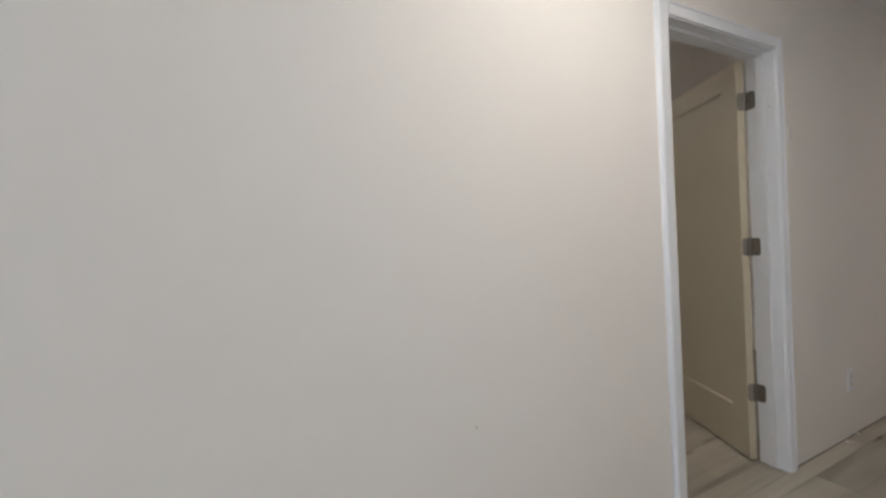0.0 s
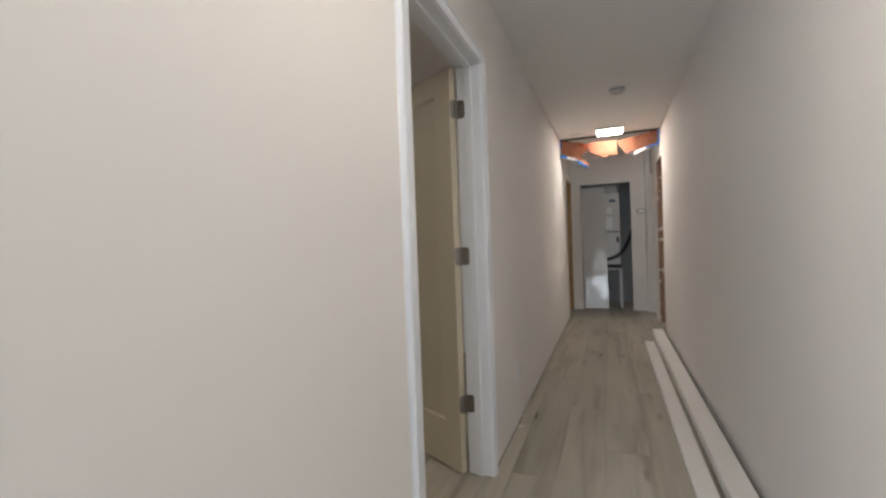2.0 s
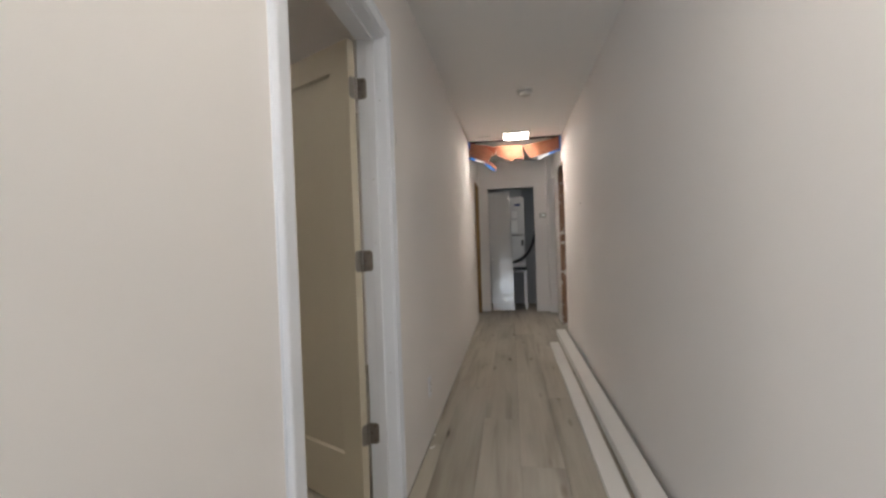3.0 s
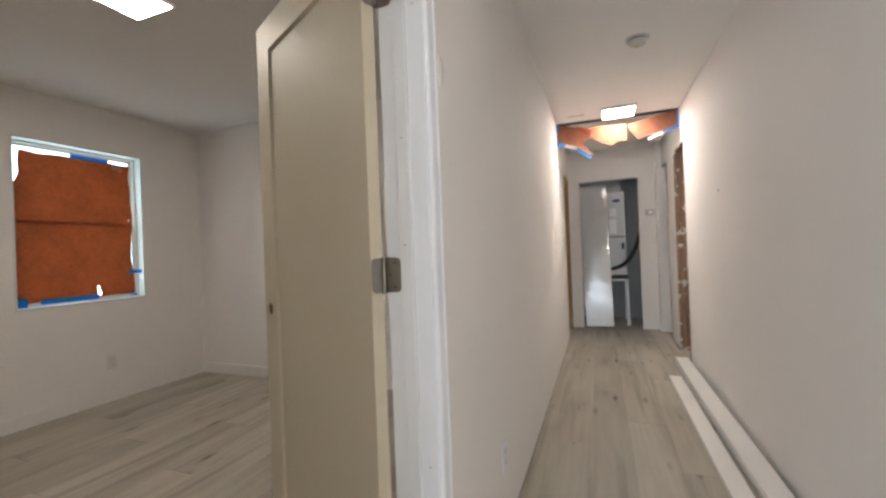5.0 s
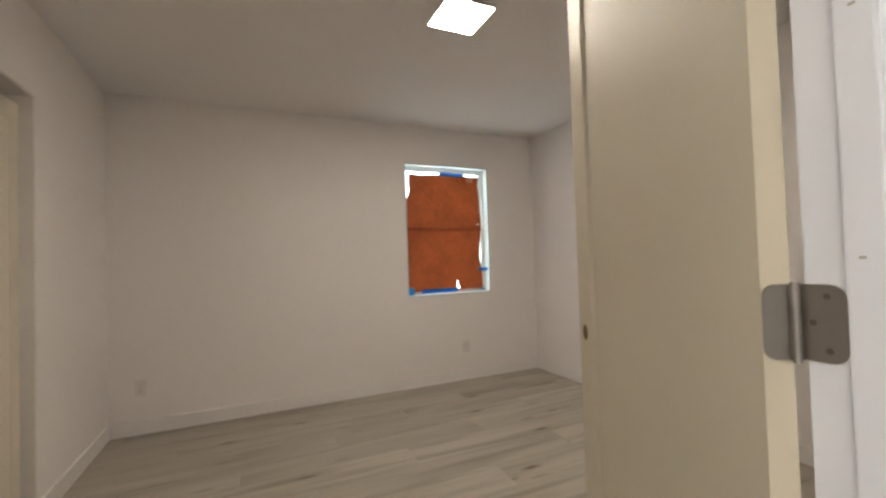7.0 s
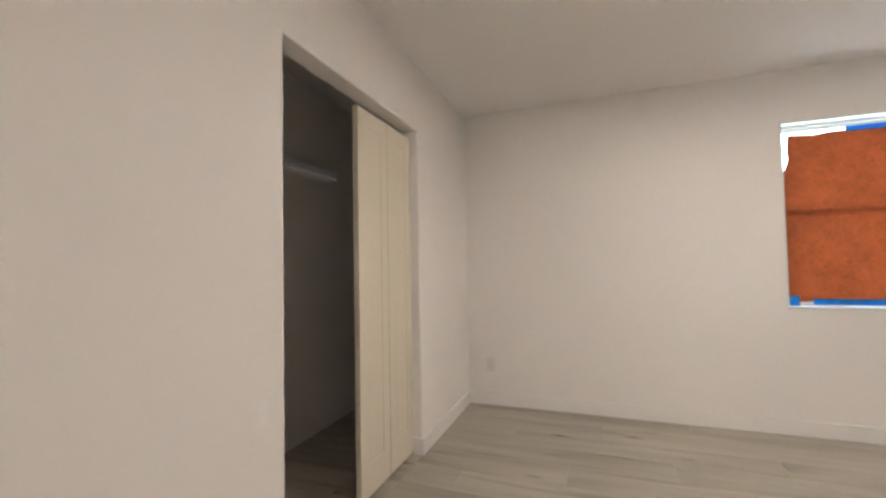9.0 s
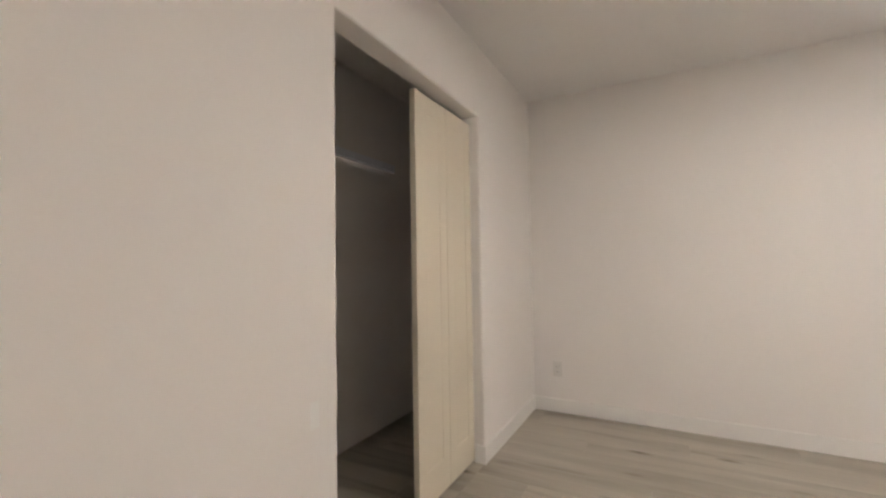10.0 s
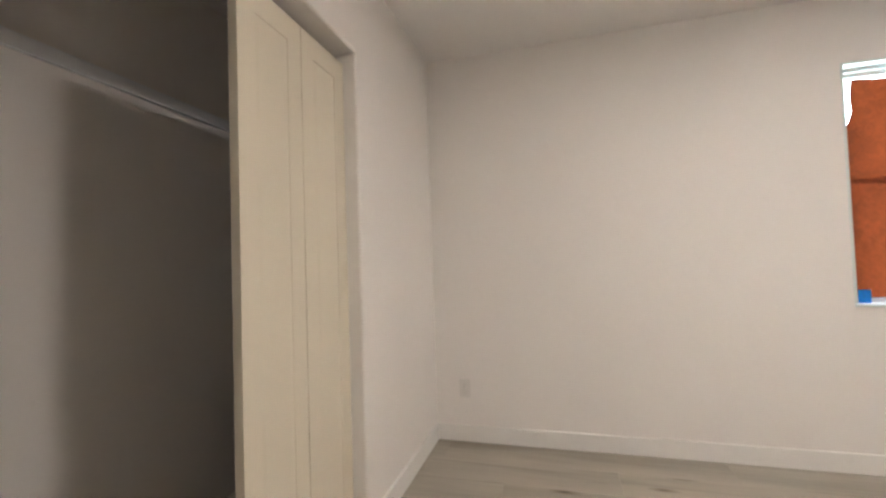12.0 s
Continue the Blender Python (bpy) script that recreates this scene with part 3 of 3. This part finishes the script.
lp.matrix_world = leaf.matrix_world @ Matrix.Translation((0.7600, 0.0, 0.95))


# ---- lamps ----
def panel_lamp(x, y, z, s, label, light=None):
    lamp = thing("ceiling_light", label, "ceiling light", pose(x, y, z), "flush led ceiling panels")
    h = s / 2
    part("frame", boxes([(-h, -h, -0.018, h, -h + 0.008, 0), (-h, h - 0.008, -0.018, h, h, 0), (-h, -h + 0.008, -0.018, -h + 0.008, h - 0.008, 0), (h - 0.008, -h + 0.008, -0.018, h, h - 0.008, 0)], 0.001), PLASTIC, lamp)
    part("diffuser", boxes([(-h + 0.008, -h + 0.008, -0.015, h - 0.008, h - 0.008, -0.004)]), light or LED, lamp, "glowing white diffuser")
    return lamp


hall_lamp = panel_lamp(6.36, 0.805, CEIL, 0.30, "lit square led panel at the hallway end", LED_SOFT)
# the shadow along the panel's near edge, laid on as a dark strip
part("shadow_line", boxes([(-0.176, -0.16, -0.002, -0.162, 0.15, 0)], 0.0005), DARK, hall_lamp, "dark strip for the shadow line beside the panel")
panel_lamp(3.288, 3.128, CEIL, 0.275, "lit square led panel on the bedroom ceiling")
panel_lamp(1.52, 0.74, CEIL, 0.30, "lit square led panel at the hallway entrance", LED_BRIGHT)

# smoke detector
smoke = thing("smoke_detector", "white round smoke detector on the hallway ceiling", "smoke detector", pose(4.843, 0.746, CEIL))
bm = bmesh.new()
cylinder(bm, 0.068, 0.070, -0.012, 0.0, 32)
part("base", bm, GREYED, smoke)
bm = bmesh.new()
cylinder(bm, 0.046, 0.060, -0.042, -0.021, 32)
part("cover", bm, GREYED, smoke, "domed cover with a dark slotted rim")
bm = bmesh.new()
cylinder(bm, 0.054, 0.054, -0.021, -0.012, 32)
part("vent_ring", bm, DARK, smoke)

bm = bmesh.new()
cylinder(bm, 0.012, 0.012, -0.0445, -0.0421, 20, Matrix.Translation((0.012, 0.01, 0)))
part("test_button", bm, SCUFF, smoke, "grey test button")

vent = thing("ceiling_vent", "thin slotted vent in the hallway ceiling", "vent", pose(6.31, 1.195, CEIL))
part("slot", boxes([(-0.006, -0.075, -0.004, 0.006, 0.075, 0)], 0.001), DARK, vent)
part("flange", boxes([(-0.016, -0.085, -0.003, -0.006, 0.085, 0), (0.006, -0.085, -0.003, 0.016, 0.085, 0)], 0.001), PLASTIC, vent)

# thermostat
th = thing("thermostat", "small white thermostat on the wall by the utility closet", "thermostat", pose(EX, 0.388, 1.555))
part("body", boxes([(-0.022, -0.055, -0.04, 0, 0.055, 0.04)], 0.006), GREYED, th)
part("display", boxes([(-0.0235, -0.03, -0.012, -0.0225, 0.012, 0.018)]), DISPLAY, th)


# outlets
def outlet(m, paint=PLATE):
    o = thing("outlet", "white duplex power outlet on the wall", "outlet", m, "duplex outlets")
    part("plate", boxes([(-0.035, -0.005, -0.0575, 0.035, 0, 0.0575)], 0.002), paint, o)
    for z in (-0.02, 0.02):
        s = part("socket", boxes([(-0.017, -0.0075, z - 0.014, 0.017, -0.005, z + 0.014)], 0.001), PLATE, o)
        part("slots", boxes([(-0.008, -0.0079, z - 0.002, -0.006, -0.0074, z + 0.006), (0.006, -0.0079, z - 0.001, 0.008, -0.0074, z + 0.006), (-0.002, -0.0079, z - 0.010, 0.002, -0.0074, z - 0.006)]), DARK, s)
    return o


outlet(pose(3.58, HL, 0.318), TRIM)
outlet(pose(4.175, BY1, 0.325))
outlet(pose(1.526, BY1, 0.33))

# ---- window ----
win = thing("window_1", "white vinyl window masked with brown rosin paper", "window")
tagged(win, kind="structure")
FY = BY1 + 0.070


def frame_bars(name, x0, x1, z0, z1, w, y0, y1):
    for r in ((x0, y0, z0, x0 + w, y1, z1), (x1 - w, y0, z0, x1, y1, z1), (x0 + w, y0, z1 - w, x1 - w, y1, z1), (x0 + w, y0, z0, x1 - w, y1, z0 + w)):
        part(name, boxes([r], 0.002), VINYL, win)


frame_bars("window_frame", WX0 + 0.012, WX1 - 0.012, WZ0 + 0.012, WZ1 - 0.012, 0.018, FY, FY + 0.065)
frame_bars("sash", WX0 + 0.030, WX1 - 0.030, WZ0 + 0.030, 1.485, 0.020, FY + 0.010, FY + 0.030)
frame_bars("sash", WX0 + 0.030, WX1 - 0.030, 1.450, WZ1 - 0.030, 0.020, FY + 0.032, FY + 0.052)
for y, z0, z1 in ((0.018, WZ0 + 0.048, 1.467), (0.040, 1.468, WZ1 - 0.048)):
    pane = part("pane", boxes([(WX0 + 0.048, FY + y, z0, WX1 - 0.048, FY + y + 0.004, z1)]), GLASS, win)
    pane.visible_shadow = False
for r in ((WX0, BY1 - 0.003, WZ0 + 0.012, WX0 + 0.012, FY + 0.065, WZ1 - 0.012), (WX1 - 0.012, BY1 - 0.003, WZ0 + 0.012, WX1, FY + 0.065, WZ1 - 0.012), (WX0, BY1 - 0.003, WZ1 - 0.012, WX1, FY + 0.065, WZ1)):
    part("window_return", boxes([r], 0.002), VINYL, win)
part("window_sill", boxes([(WX0, BY1 - 0.010, WZ0 - 0.004, WX1, FY + 0.065, WZ0 + 0.012)], 0.003), VINYL, win)


def sheet(x0, x1, z0, z1, nx, nz, wave, edge, thick=0.0006, seed=0):
    """An upright sheet in the xz plane with a gentle wave and uneven edges."""
    bm = bmesh.new()
    grid = []
    for i in range(nx + 1):
        col = []
        for k in range(nz + 1):
            u, v = i / nx, k / nz
            x, z = x0 + (x1 - x0) * u, z0 + (z1 - z0) * v
            nn = noise.noise(Vector((x * 3.1 + seed, z * 2.3, seed)))
            ex = edge * noise.noise(Vector((seed + 5, z * 6, 1.0)))
            ez = edge * noise.noise(Vector((x * 6, seed + 9, 2.0)))
            col.append(bm.verts.new((x + ex * (2 * abs(u - 0.5)), wave * nn, z + ez * (2 * abs(v - 0.5)))))
        grid.append(col)
    for i in range(nx):
        for k in range(nz):
            bm.faces.new((grid[i][k], grid[i + 1][k], grid[i + 1][k + 1], grid[i][k + 1]))
    return bm


paper = thing("masking_paper", "wrinkled brown rosin paper taped over the window", "masking paper", pose(0, BY1 + 0.012, 0))


def cling(bm, left, right):
    """Moves a sheet's side edges in or out; left and right give the shift at a height."""
    xs = [v.co.x for v in bm.verts]
    x0, x1 = min(xs), max(xs)
    for v in bm.verts:
        u = (v.co.x - x0) / (x1 - x0)
        v.co.x += left(v.co.z) * max(0, 1 - u / 0.12) + right(v.co.z) * max(0, 1 - (1 - u) / 0.12)


def ease(z, a, b):
    t = min(1.0, max(0.0, (z - a) / (b - a)))
    return t * t * (3 - 2 * t)


bm = sheet(3.626, 4.385, 1.470, 2.008, 40, 24, 0.011, 0.012, seed=3)
cling(bm, lambda z: -0.046 * (1 - ease(z, 1.74, 1.86)), lambda z: -0.012 * ease(z, 1.55, 1.75))
part("paper_sheet", bm, PAPER, paper, smooth=True)
part("patch", sheet(4.225, 4.30, 1.945, 2.000, 6, 4, 0.003, 0.006, seed=12), PAPER_PALE, paper, "pale scrap of paper at the corner").location = (0, -0.016, 0)
bm = sheet(3.596, 4.388, 0.885, 1.492, 60, 40, 0.011, 0.013, seed=8)
cling(bm, lambda z: -0.006 - 0.010 * ease(z, 1.0, 1.3), lambda z: -0.026 * math.sin(math.pi * ease(z, 1.02, 1.47)))
for v in bm.verts:
    v.co.y -= 0.004
tears = [f for f in bm.faces if -0.016 < f.calc_center_median().x - 4.112 < 0.010 * (1 - (f.calc_center_median().z - 0.90) / 0.060) and 0.900 < f.calc_center_median().z < 0.975]
bmesh.ops.delete(bm, geom=tears, context="FACES")
part("paper_sheet", bm, PAPER, paper, smooth=True)
for name, r in (("tape", (3.93, -0.016, 1.998, 4.20, -0.014, 2.030)), ("tape", (3.72, -0.016, 0.868, 4.10, -0.014, 0.905)),
                ("tape", (3.592, -0.016, 0.858, 3.645, -0.014, 0.925)), ("tape", (4.335, -0.016, 1.060, 4.445, -0.014, 1.092)), ("tape", (4.35, -0.016, 0.868, 4.40, -0.014, 0.885))):
    part(name, boxes([r]), TAPE, paper, "strip of blue masking tape")

# the pale disc paints daylight in a pinhole; the other is a dark speck
for x, z, r, material, words in ((4.345, 1.528, 0.010, LABEL, "pale disc for the bright spot of a small hole"), (4.055, 1.79, 0.006, DARK, "dark speck")):
    bm = bmesh.new()
    cylinder(bm, r, r * 0.8, -0.0006, 0.0006, 10, pose(x, -0.020, z, 90, 0, 0))
    part("fleck", bm, material, paper, words)

# ---- bedroom closet ----
def bifold(y0, y1, label):
    d = thing("bifold_door", label, "bifold door", pose(1.245, y0, 0.014), "closet bifold leaves")
    w = y1 - y0
    p = part("panel", panelled(w, 1.976, 0.030, 0.072, 0.085, 0.16, groove=0.02, depth=0.003), BIFOLD, d)
    p.matrix_world = d.matrix_world @ pose(0.030, 0, 0, 0, 0, 90)
    return d


bifold(3.262, 3.566, "cream painted bifold closet leaf with moulded panel")
bifold(3.571, 3.868, "cream painted bifold closet leaf hung at the jamb")
cleat = thing("shelf_cleat", "white wooden cleat fixed along the closet back wall", "shelf cleat", pose(CBX, CS0, 1.878))
part("board", boxes([(0, 0.0, -0.027, 0.018, 4.19 - CS0, 0.027)], 0.0015), TRIM, cleat)


# ---- hall ----
def torn_sheet(outline, curl, seed):
    """A thin torn sheet from a (y, z) outline, curling towards -x at its lower edge."""
    bm = bmesh.new()
    bm.faces.new([bm.verts.new((0, y, z)) for y, z in outline])
    bmesh.ops.triangulate(bm, faces=bm.faces)
    for _ in range(3):
        bmesh.ops.subdivide_edges(bm, edges=[e for e in bm.edges if e.calc_length() > 0.03], cuts=1, use_grid_fill=True)
        bmesh.ops.triangulate(bm, faces=bm.faces)
    for v in bm.verts:
        d = max(0.0, -v.co.z)
        v.co.x = -curl * (d / 0.25) ** 2 - 0.016 * d / 0.2 * noise.noise(Vector((v.co.y * 7, v.co.z * 5, seed)))
        v.co.z += 0.005 * noise.noise(Vector((v.co.y * 45, v.co.z * 45, seed + 4)))
    return bm


def flap(outline, x, curl, seed, label):
    """Rosin paper hung across the ceiling."""
    t = thing("masking_paper", label, "masking paper", pose(x, 0, CEIL), "torn paper hanging from the ceiling")
    part("paper_strip", torn_sheet(outline, curl, seed), PAPER_HALL, t)
    return t


def tape_strip(parent, a, b, w, x, material=BLUETAPE, label="strip of blue masking tape"):
    """A short crumpled strip of blue tape from a to b in the plane of the paper."""
    bm = bmesh.new()
    d = Vector((0, b[0] - a[0], b[1] - a[1]))
    side = Vector((0, -d.z, d.y)).normalized() * w
    prev = None
    for k in range(7):
        p = Vector((x + 0.004 * noise.noise(Vector((k, a[0] * 9, 0))), a[0], a[1])) + d * (k / 6)
        q = side * (1 + 0.35 * noise.noise(Vector((k * 0.9, b[1] * 7, 3))))
        cur = (bm.verts.new(p - q / 2), bm.verts.new(p + q / 2))
        if prev:
            bm.faces.new((prev[0], cur[0], cur[1], prev[1]))
        prev = cur
    part("tape", bm, material, parent, label)


a = flap(((1.405, -0.002), (1.25, -0.045), (1.062, -0.100), (1.066, -0.195), (1.125, -0.205), (1.155, -0.275), (1.26, -0.262), (1.402, -0.205)), 6.530, 0.012, 1, "torn rosin paper strip taped to ceiling and wall")
# the fold's shadow side is given by the darker paper colour
fold = part("shaded_fold", torn_sheet(((1.215, -0.050), (1.058, -0.094), (1.062, -0.175), (1.13, -0.135)), 0.0, 6), PAPER, a, "turned-over edge of the paper, its shaded side coloured darker")
fold.matrix_world = pose(6.518, 0, CEIL)
tape_strip(a, (1.40, -0.01), (1.398, -0.10), 0.016, -0.018)
tape_strip(a, (1.405, -0.212), (1.325, -0.245), 0.034, -0.022)
tape_strip(a, (1.325, -0.243), (1.215, -0.282), 0.030, -0.022, LABEL, "torn strip of pale facing paper")
f = flap(((1.205, -0.265), (1.125, -0.272), (1.046, -0.365), (1.068, -0.398), (1.12, -0.372), (1.20, -0.300)), 6.515, 0.012, 5, "curled torn end of rosin paper under blue tape")
tape_strip(f, (1.20, -0.305), (1.07, -0.402), 0.030, -0.040)
b = flap(((1.066, -0.070), (0.90, -0.072), (0.722, -0.086), (0.722, -0.262), (0.816, -0.260), (0.862, -0.288), (1.052, -0.200)), 6.545, 0.015, 2, "torn rosin paper strip hanging from the ceiling")
c = flap(((0.712, -0.092), (0.704, -0.150), (0.622, -0.262), (0.528, -0.234), (0.40, -0.212), (0.258, -0.182), (0.258, -0.010), (0.45, -0.045)), 6.530, 0.012, 3, "torn rosin paper strip taped to ceiling and wall")
tape_strip(c, (0.266, -0.01), (0.266, -0.18), 0.014, -0.016)
tape_strip(c, (0.262, -0.180), (0.40, -0.222), 0.020, -0.020)
tape_strip(c, (0.40, -0.222), (0.535, -0.275), 0.034, -0.022, LABEL, "torn strip of pale facing paper")
# shade in the gap above the paper, put in as a flat dark strip
seam = thing("gap_shade", "dark strip for the shaded gap above the paper across the hallway", "ceiling seam", pose(6.56, 0, CEIL))
part("gap", boxes([(-0.035, HR + 0.002, -0.006, 0.05, HL - 0.002, 0)], 0.001), DARK, seam)

# raw timber linings of the unfinished openings
lining = thing("door_2", "unfinished doorway lined with raw timber and plaster splashes", "door frame")
tagged(lining, kind="structure")
part("jamb", boxes([(6.945, HR - 0.117, 0, 6.968, HR + 0.001, 2.12)], 0.001), STUD, lining)
part("jamb", boxes([(6.402, HR - 0.117, 0, 6.424, HR + 0.001, 2.12)], 0.001), STUD, lining)
part("head_jamb", boxes([(6.424, HR - 0.117, 2.098, 6.945, HR + 0.001, 2.12)], 0.001), STUD, lining)
lining = thing("door_3", "unfinished doorway with a bare pine jamb", "door frame")
tagged(lining, kind="structure")
part("jamb", boxes([(7.948, HL - 0.001, 0, 7.968, HLB + 0.002, 2.06)], 0.001), JAMBWOOD, lining)
part("jamb", boxes([(7.282, HL - 0.001, 0, 7.302, HLB + 0.002, 2.06)], 0.001), JAMBWOOD, lining)
part("head_jamb", boxes([(7.302, HL - 0.001, 2.04, 7.948, HLB + 0.002, 2.06)], 0.001), JAMBWOOD, lining)

# trim boards lying along the wall


def trim_board(x0, x1, y, z, w, t, tilt, label):
    b = thing("trim_board", label, "trim board", pose(x0, y, z, tilt, 0, 0), "loose trim boards along the hall wall")
    part("board", boxes([(0, 0, 0, x1 - x0, w, t)], 0.002), BOARD, b)
    return b


trim_board(1.9, 5.87, 0.420, 0.001, 0.094, 0.014, 0, "long white primed trim board lying flat on the floor")
trim_board(1.75, 5.865, 0.424, 0.0155, 0.090, 0.014, 0, "long white primed trim board stacked on another")
for k, (dx, dy) in enumerate(((0.0, 0.004), (0.03, 0.0), (-0.04, 0.006), (0.02, 0.002))):
    trim_board(1.8 + dx, 6.37 + dx * 0.4, 0.283 + dy, 0.001 + 0.0152 * k, 0.106, 0.0148, 0, "long white primed trim board in the stack by the wall")

# drywall crumbs left on the floor
for x, y, r, a in ((3.468, 1.388, 0.011, 20), (3.63, 1.398, 0.009, 70), (3.49, 1.375, 0.006, 40)):
    bm = bmesh.new()
    bmesh.ops.create_icosphere(bm, subdivisions=2, radius=r)
    for v in bm.verts:
        v.co *= 1 + 0.5 * noise.noise(v.co * 90)
        v.co.z *= 0.5
    low = min(v.co.z for v in bm.verts)
    chip = tagged(part("drywall_crumb", bm, PRIMER), "small white crumb of drywall on the plank floor", "debris", "drywall crumbs")
    chip.matrix_world = pose(x, y, -low, 0, 0, a)

# ---- utility closet ----
wrapped = thing("closet_door", "white door wrapped in shiny wrinkled plastic film", "door", pose(EX + 0.045, 1.236, 0.006, -3.0, -1.1, -90))
part("leaf", boxes([(0, 0, 0, 0.365, 0.03, 1.985)], 0.003), WRAP, wrapped)
knob = bmesh.new()
cylinder(knob, 0.013, 0.010, 0, 0.022, 16, pose(0, 0, 0, 90, 0, 0))
k = part("knob", knob, PLASTIC, wrapped)
k.matrix_world = wrapped.matrix_world @ Matrix.Translation((0.03, 0, 0.86))

unit = thing("air_handler", "pale grey air handler cabinet with labels in the utility closet", "air handler", pose(EX + 0.26, 0, 0))
part("cabinet", boxes([(0, 0.672, 0.79, 0.5, 1.20, 1.89)], 0.008), UNIT, unit)
part("lower_panel", boxes([(-0.012, 0.684, 0.82, -0.001, 1.19, 1.245)], 0.004), UNIT, unit)
part("upper_panel", boxes([(-0.012, 0.684, 1.262, -0.001, 1.19, 1.88)], 0.004), UNIT, unit)
part("seam", boxes([(-0.006, 0.684, 1.247, -0.001, 1.19, 1.260)]), DARK, unit)
part("label_sheet", boxes([(-0.014, 0.79, 1.545, -0.0125, 0.885, 1.66)]), LABEL, unit)
part("label_sheet", boxes([(-0.014, 0.79, 1.30, -0.0125, 0.895, 1.505)]), LABEL, unit)
bm = bmesh.new()
cylinder(bm, 0.055, 0.055, -0.002, 0.002, 28, Matrix.Translation((-0.0135, 0.785, 1.765)) @ pose(0, 0, 0, 0, 90, 0) @ Matrix.Diagonal((0.42, 1, 1, 1)))
part("badge", bm, BADGE, unit, "dark blue oval badge")
part("switch", boxes([(-0.022, 0.70, 1.075, -0.0125, 0.735, 1.165)], 0.003), DARK, unit)
part("plinth", boxes([(-0.008, 0.668, 0.715, 0.5, 1.20, 0.789)], 0.003), UNIT, unit)
stand = thing("unit_stand", "white metal stand under the air handler", "stand", pose(EX + 0.26, 0, 0))
part("top", boxes([(-0.02, 0.655, 0.628, 0.5, 1.22, 0.650)], 0.004), TRIM, stand)
for x in (-0.018, 0.45):
    for y in (0.657, 1.17):
        part("leg", boxes([(x, y, 0, x + 0.036, y + 0.040, 0.627)], 0.003), TRIM, stand)
part("tray", boxes([(-0.015, 0.662, 0.651, 0.5, 1.21, 0.714)], 0.004), HOSE, stand)
hose = thing("hose", "thick black insulated hose curving beside the air handler", "hose")
pts = []
for k in range(31):
    u = k / 30
    p0, p1, p2, p3 = Vector((8.26, 1.02, 0.79)), Vector((8.25, 0.66, 0.80)), Vector((8.25, 0.58, 0.92)), Vector((8.28, 0.44, 1.50))
    pts.append((1 - u) ** 3 * p0 + 3 * u * (1 - u) ** 2 * p1 + 3 * u * u * (1 - u) * p2 + u ** 3 * p3)
part("tube", sweep(pts, 0.025), HOSE, hose, smooth=True)
duct = thing("supply_duct", "dull grey sheet metal duct above the air handler", "duct", pose(EX + 0.26, 0, 0))
part("plenum", boxes([(0.03, 0.72, 1.891, 0.47, 1.15, CEIL)], 0.006), CLOSETWALL, duct)

# ---- living room glazing, behind the walk's start ----
gd = thing("window_2", "large glazed door to the daylight", "window")
tagged(gd, kind="structure")
for r in ((SL - 0.08, 0.85, 0, SL - 0.02, 0.91, 2.03), (SL - 0.08, 3.99, 0, SL - 0.02, 4.05, 2.03), (SL - 0.08, 0.91, 1.97, SL - 0.02, 3.99, 2.03), (SL - 0.08, 0.91, 0, SL - 0.02, 3.99, 0.07), (SL - 0.08, 2.42, 0.07, SL - 0.02, 2.48, 1.97)):
    part("window_frame", boxes([r], 0.003), VINYL, gd)
for y0, y1 in ((0.91, 2.42), (2.48, 3.99)):
    g = part("pane", boxes([(SL - 0.055, y0, 0.07, SL - 0.049, y1, 1.97)]), GLASS, gd)
    g.visible_shadow = False

# ---- floor planks ----
rng = random.Random(11)
plank_cache = {}


def plank_mesh(l, w):
    key = (round(l, 3), round(w, 3))
    if key not in plank_cache:
        bm = bmesh.new()
        e = 0.0011
        lo = [bm.verts.new(p) for p in ((0, 0, -0.008), (l, 0, -0.008), (l, w, -0.008), (0, w, -0.008))]
        mi = [bm.verts.new(p) for p in ((0, 0, -e), (l, 0, -e), (l, w, -e), (0, w, -e))]
        hi = [bm.verts.new(p) for p in ((e, e, 0), (l - e, e, 0), (l - e, w - e, 0), (e, w - e, 0))]
        for p, q in ((lo, mi), (mi, hi)):
            for k in range(4):
                bm.faces.new((p[k], p[(k + 1) % 4], q[(k + 1) % 4], q[k]))
        bm.faces.new(hi)
        plank_cache[key] = mesh_of("plank", bm, PLANK)
    return plank_cache[key]


PW, PL = 0.222, 1.52
ZONES = [(SL, -3.0, 1.6, HL - 0.0025), (SL, HL - 0.0025, 0.0, 4.4), (1.6, HR + 0.004, EX + 0.1, HL - 0.0025), (JX0, HL - 0.0025, JX1, HLB), (7.302, HL - 0.004, 7.948, HLB + 0.9),
         (BX0, HLB, BX1, BY1), (CBX, CS0, BX0, CS1), (EX + 0.1, 0.1, EX + 0.9, 1.6), (6.42, -0.8, 6.95, HR + 0.004), (7.3, -0.8, EX, HR + 0.004)]
for zx0, zy0, zx1, zy1 in ZONES:
    j0, j1 = math.floor(zy0 / PW), math.ceil(zy1 / PW)
    for j in range(j0, j1):
        y0, y1 = max(j * PW, zy0), min((j + 1) * PW, zy1)
        if y1 - y0 < 0.004:
            continue
        shift = (0.865 + (j - 4) * 0.57) % PL
        i0, i1 = math.floor((zx0 - shift) / PL), math.ceil((zx1 - shift) / PL)
        for i in range(i0, i1):
            x0, x1 = max(shift + i * PL, zx0), min(shift + (i + 1) * PL, zx1)
            if x1 - x0 < 0.004:
                continue
            p = new("plank", plank_mesh(x1 - x0 - 0.0006, y1 - y0 - 0.0006))
            p.parent = subfloor
            p.location = (x0, y0, 0)
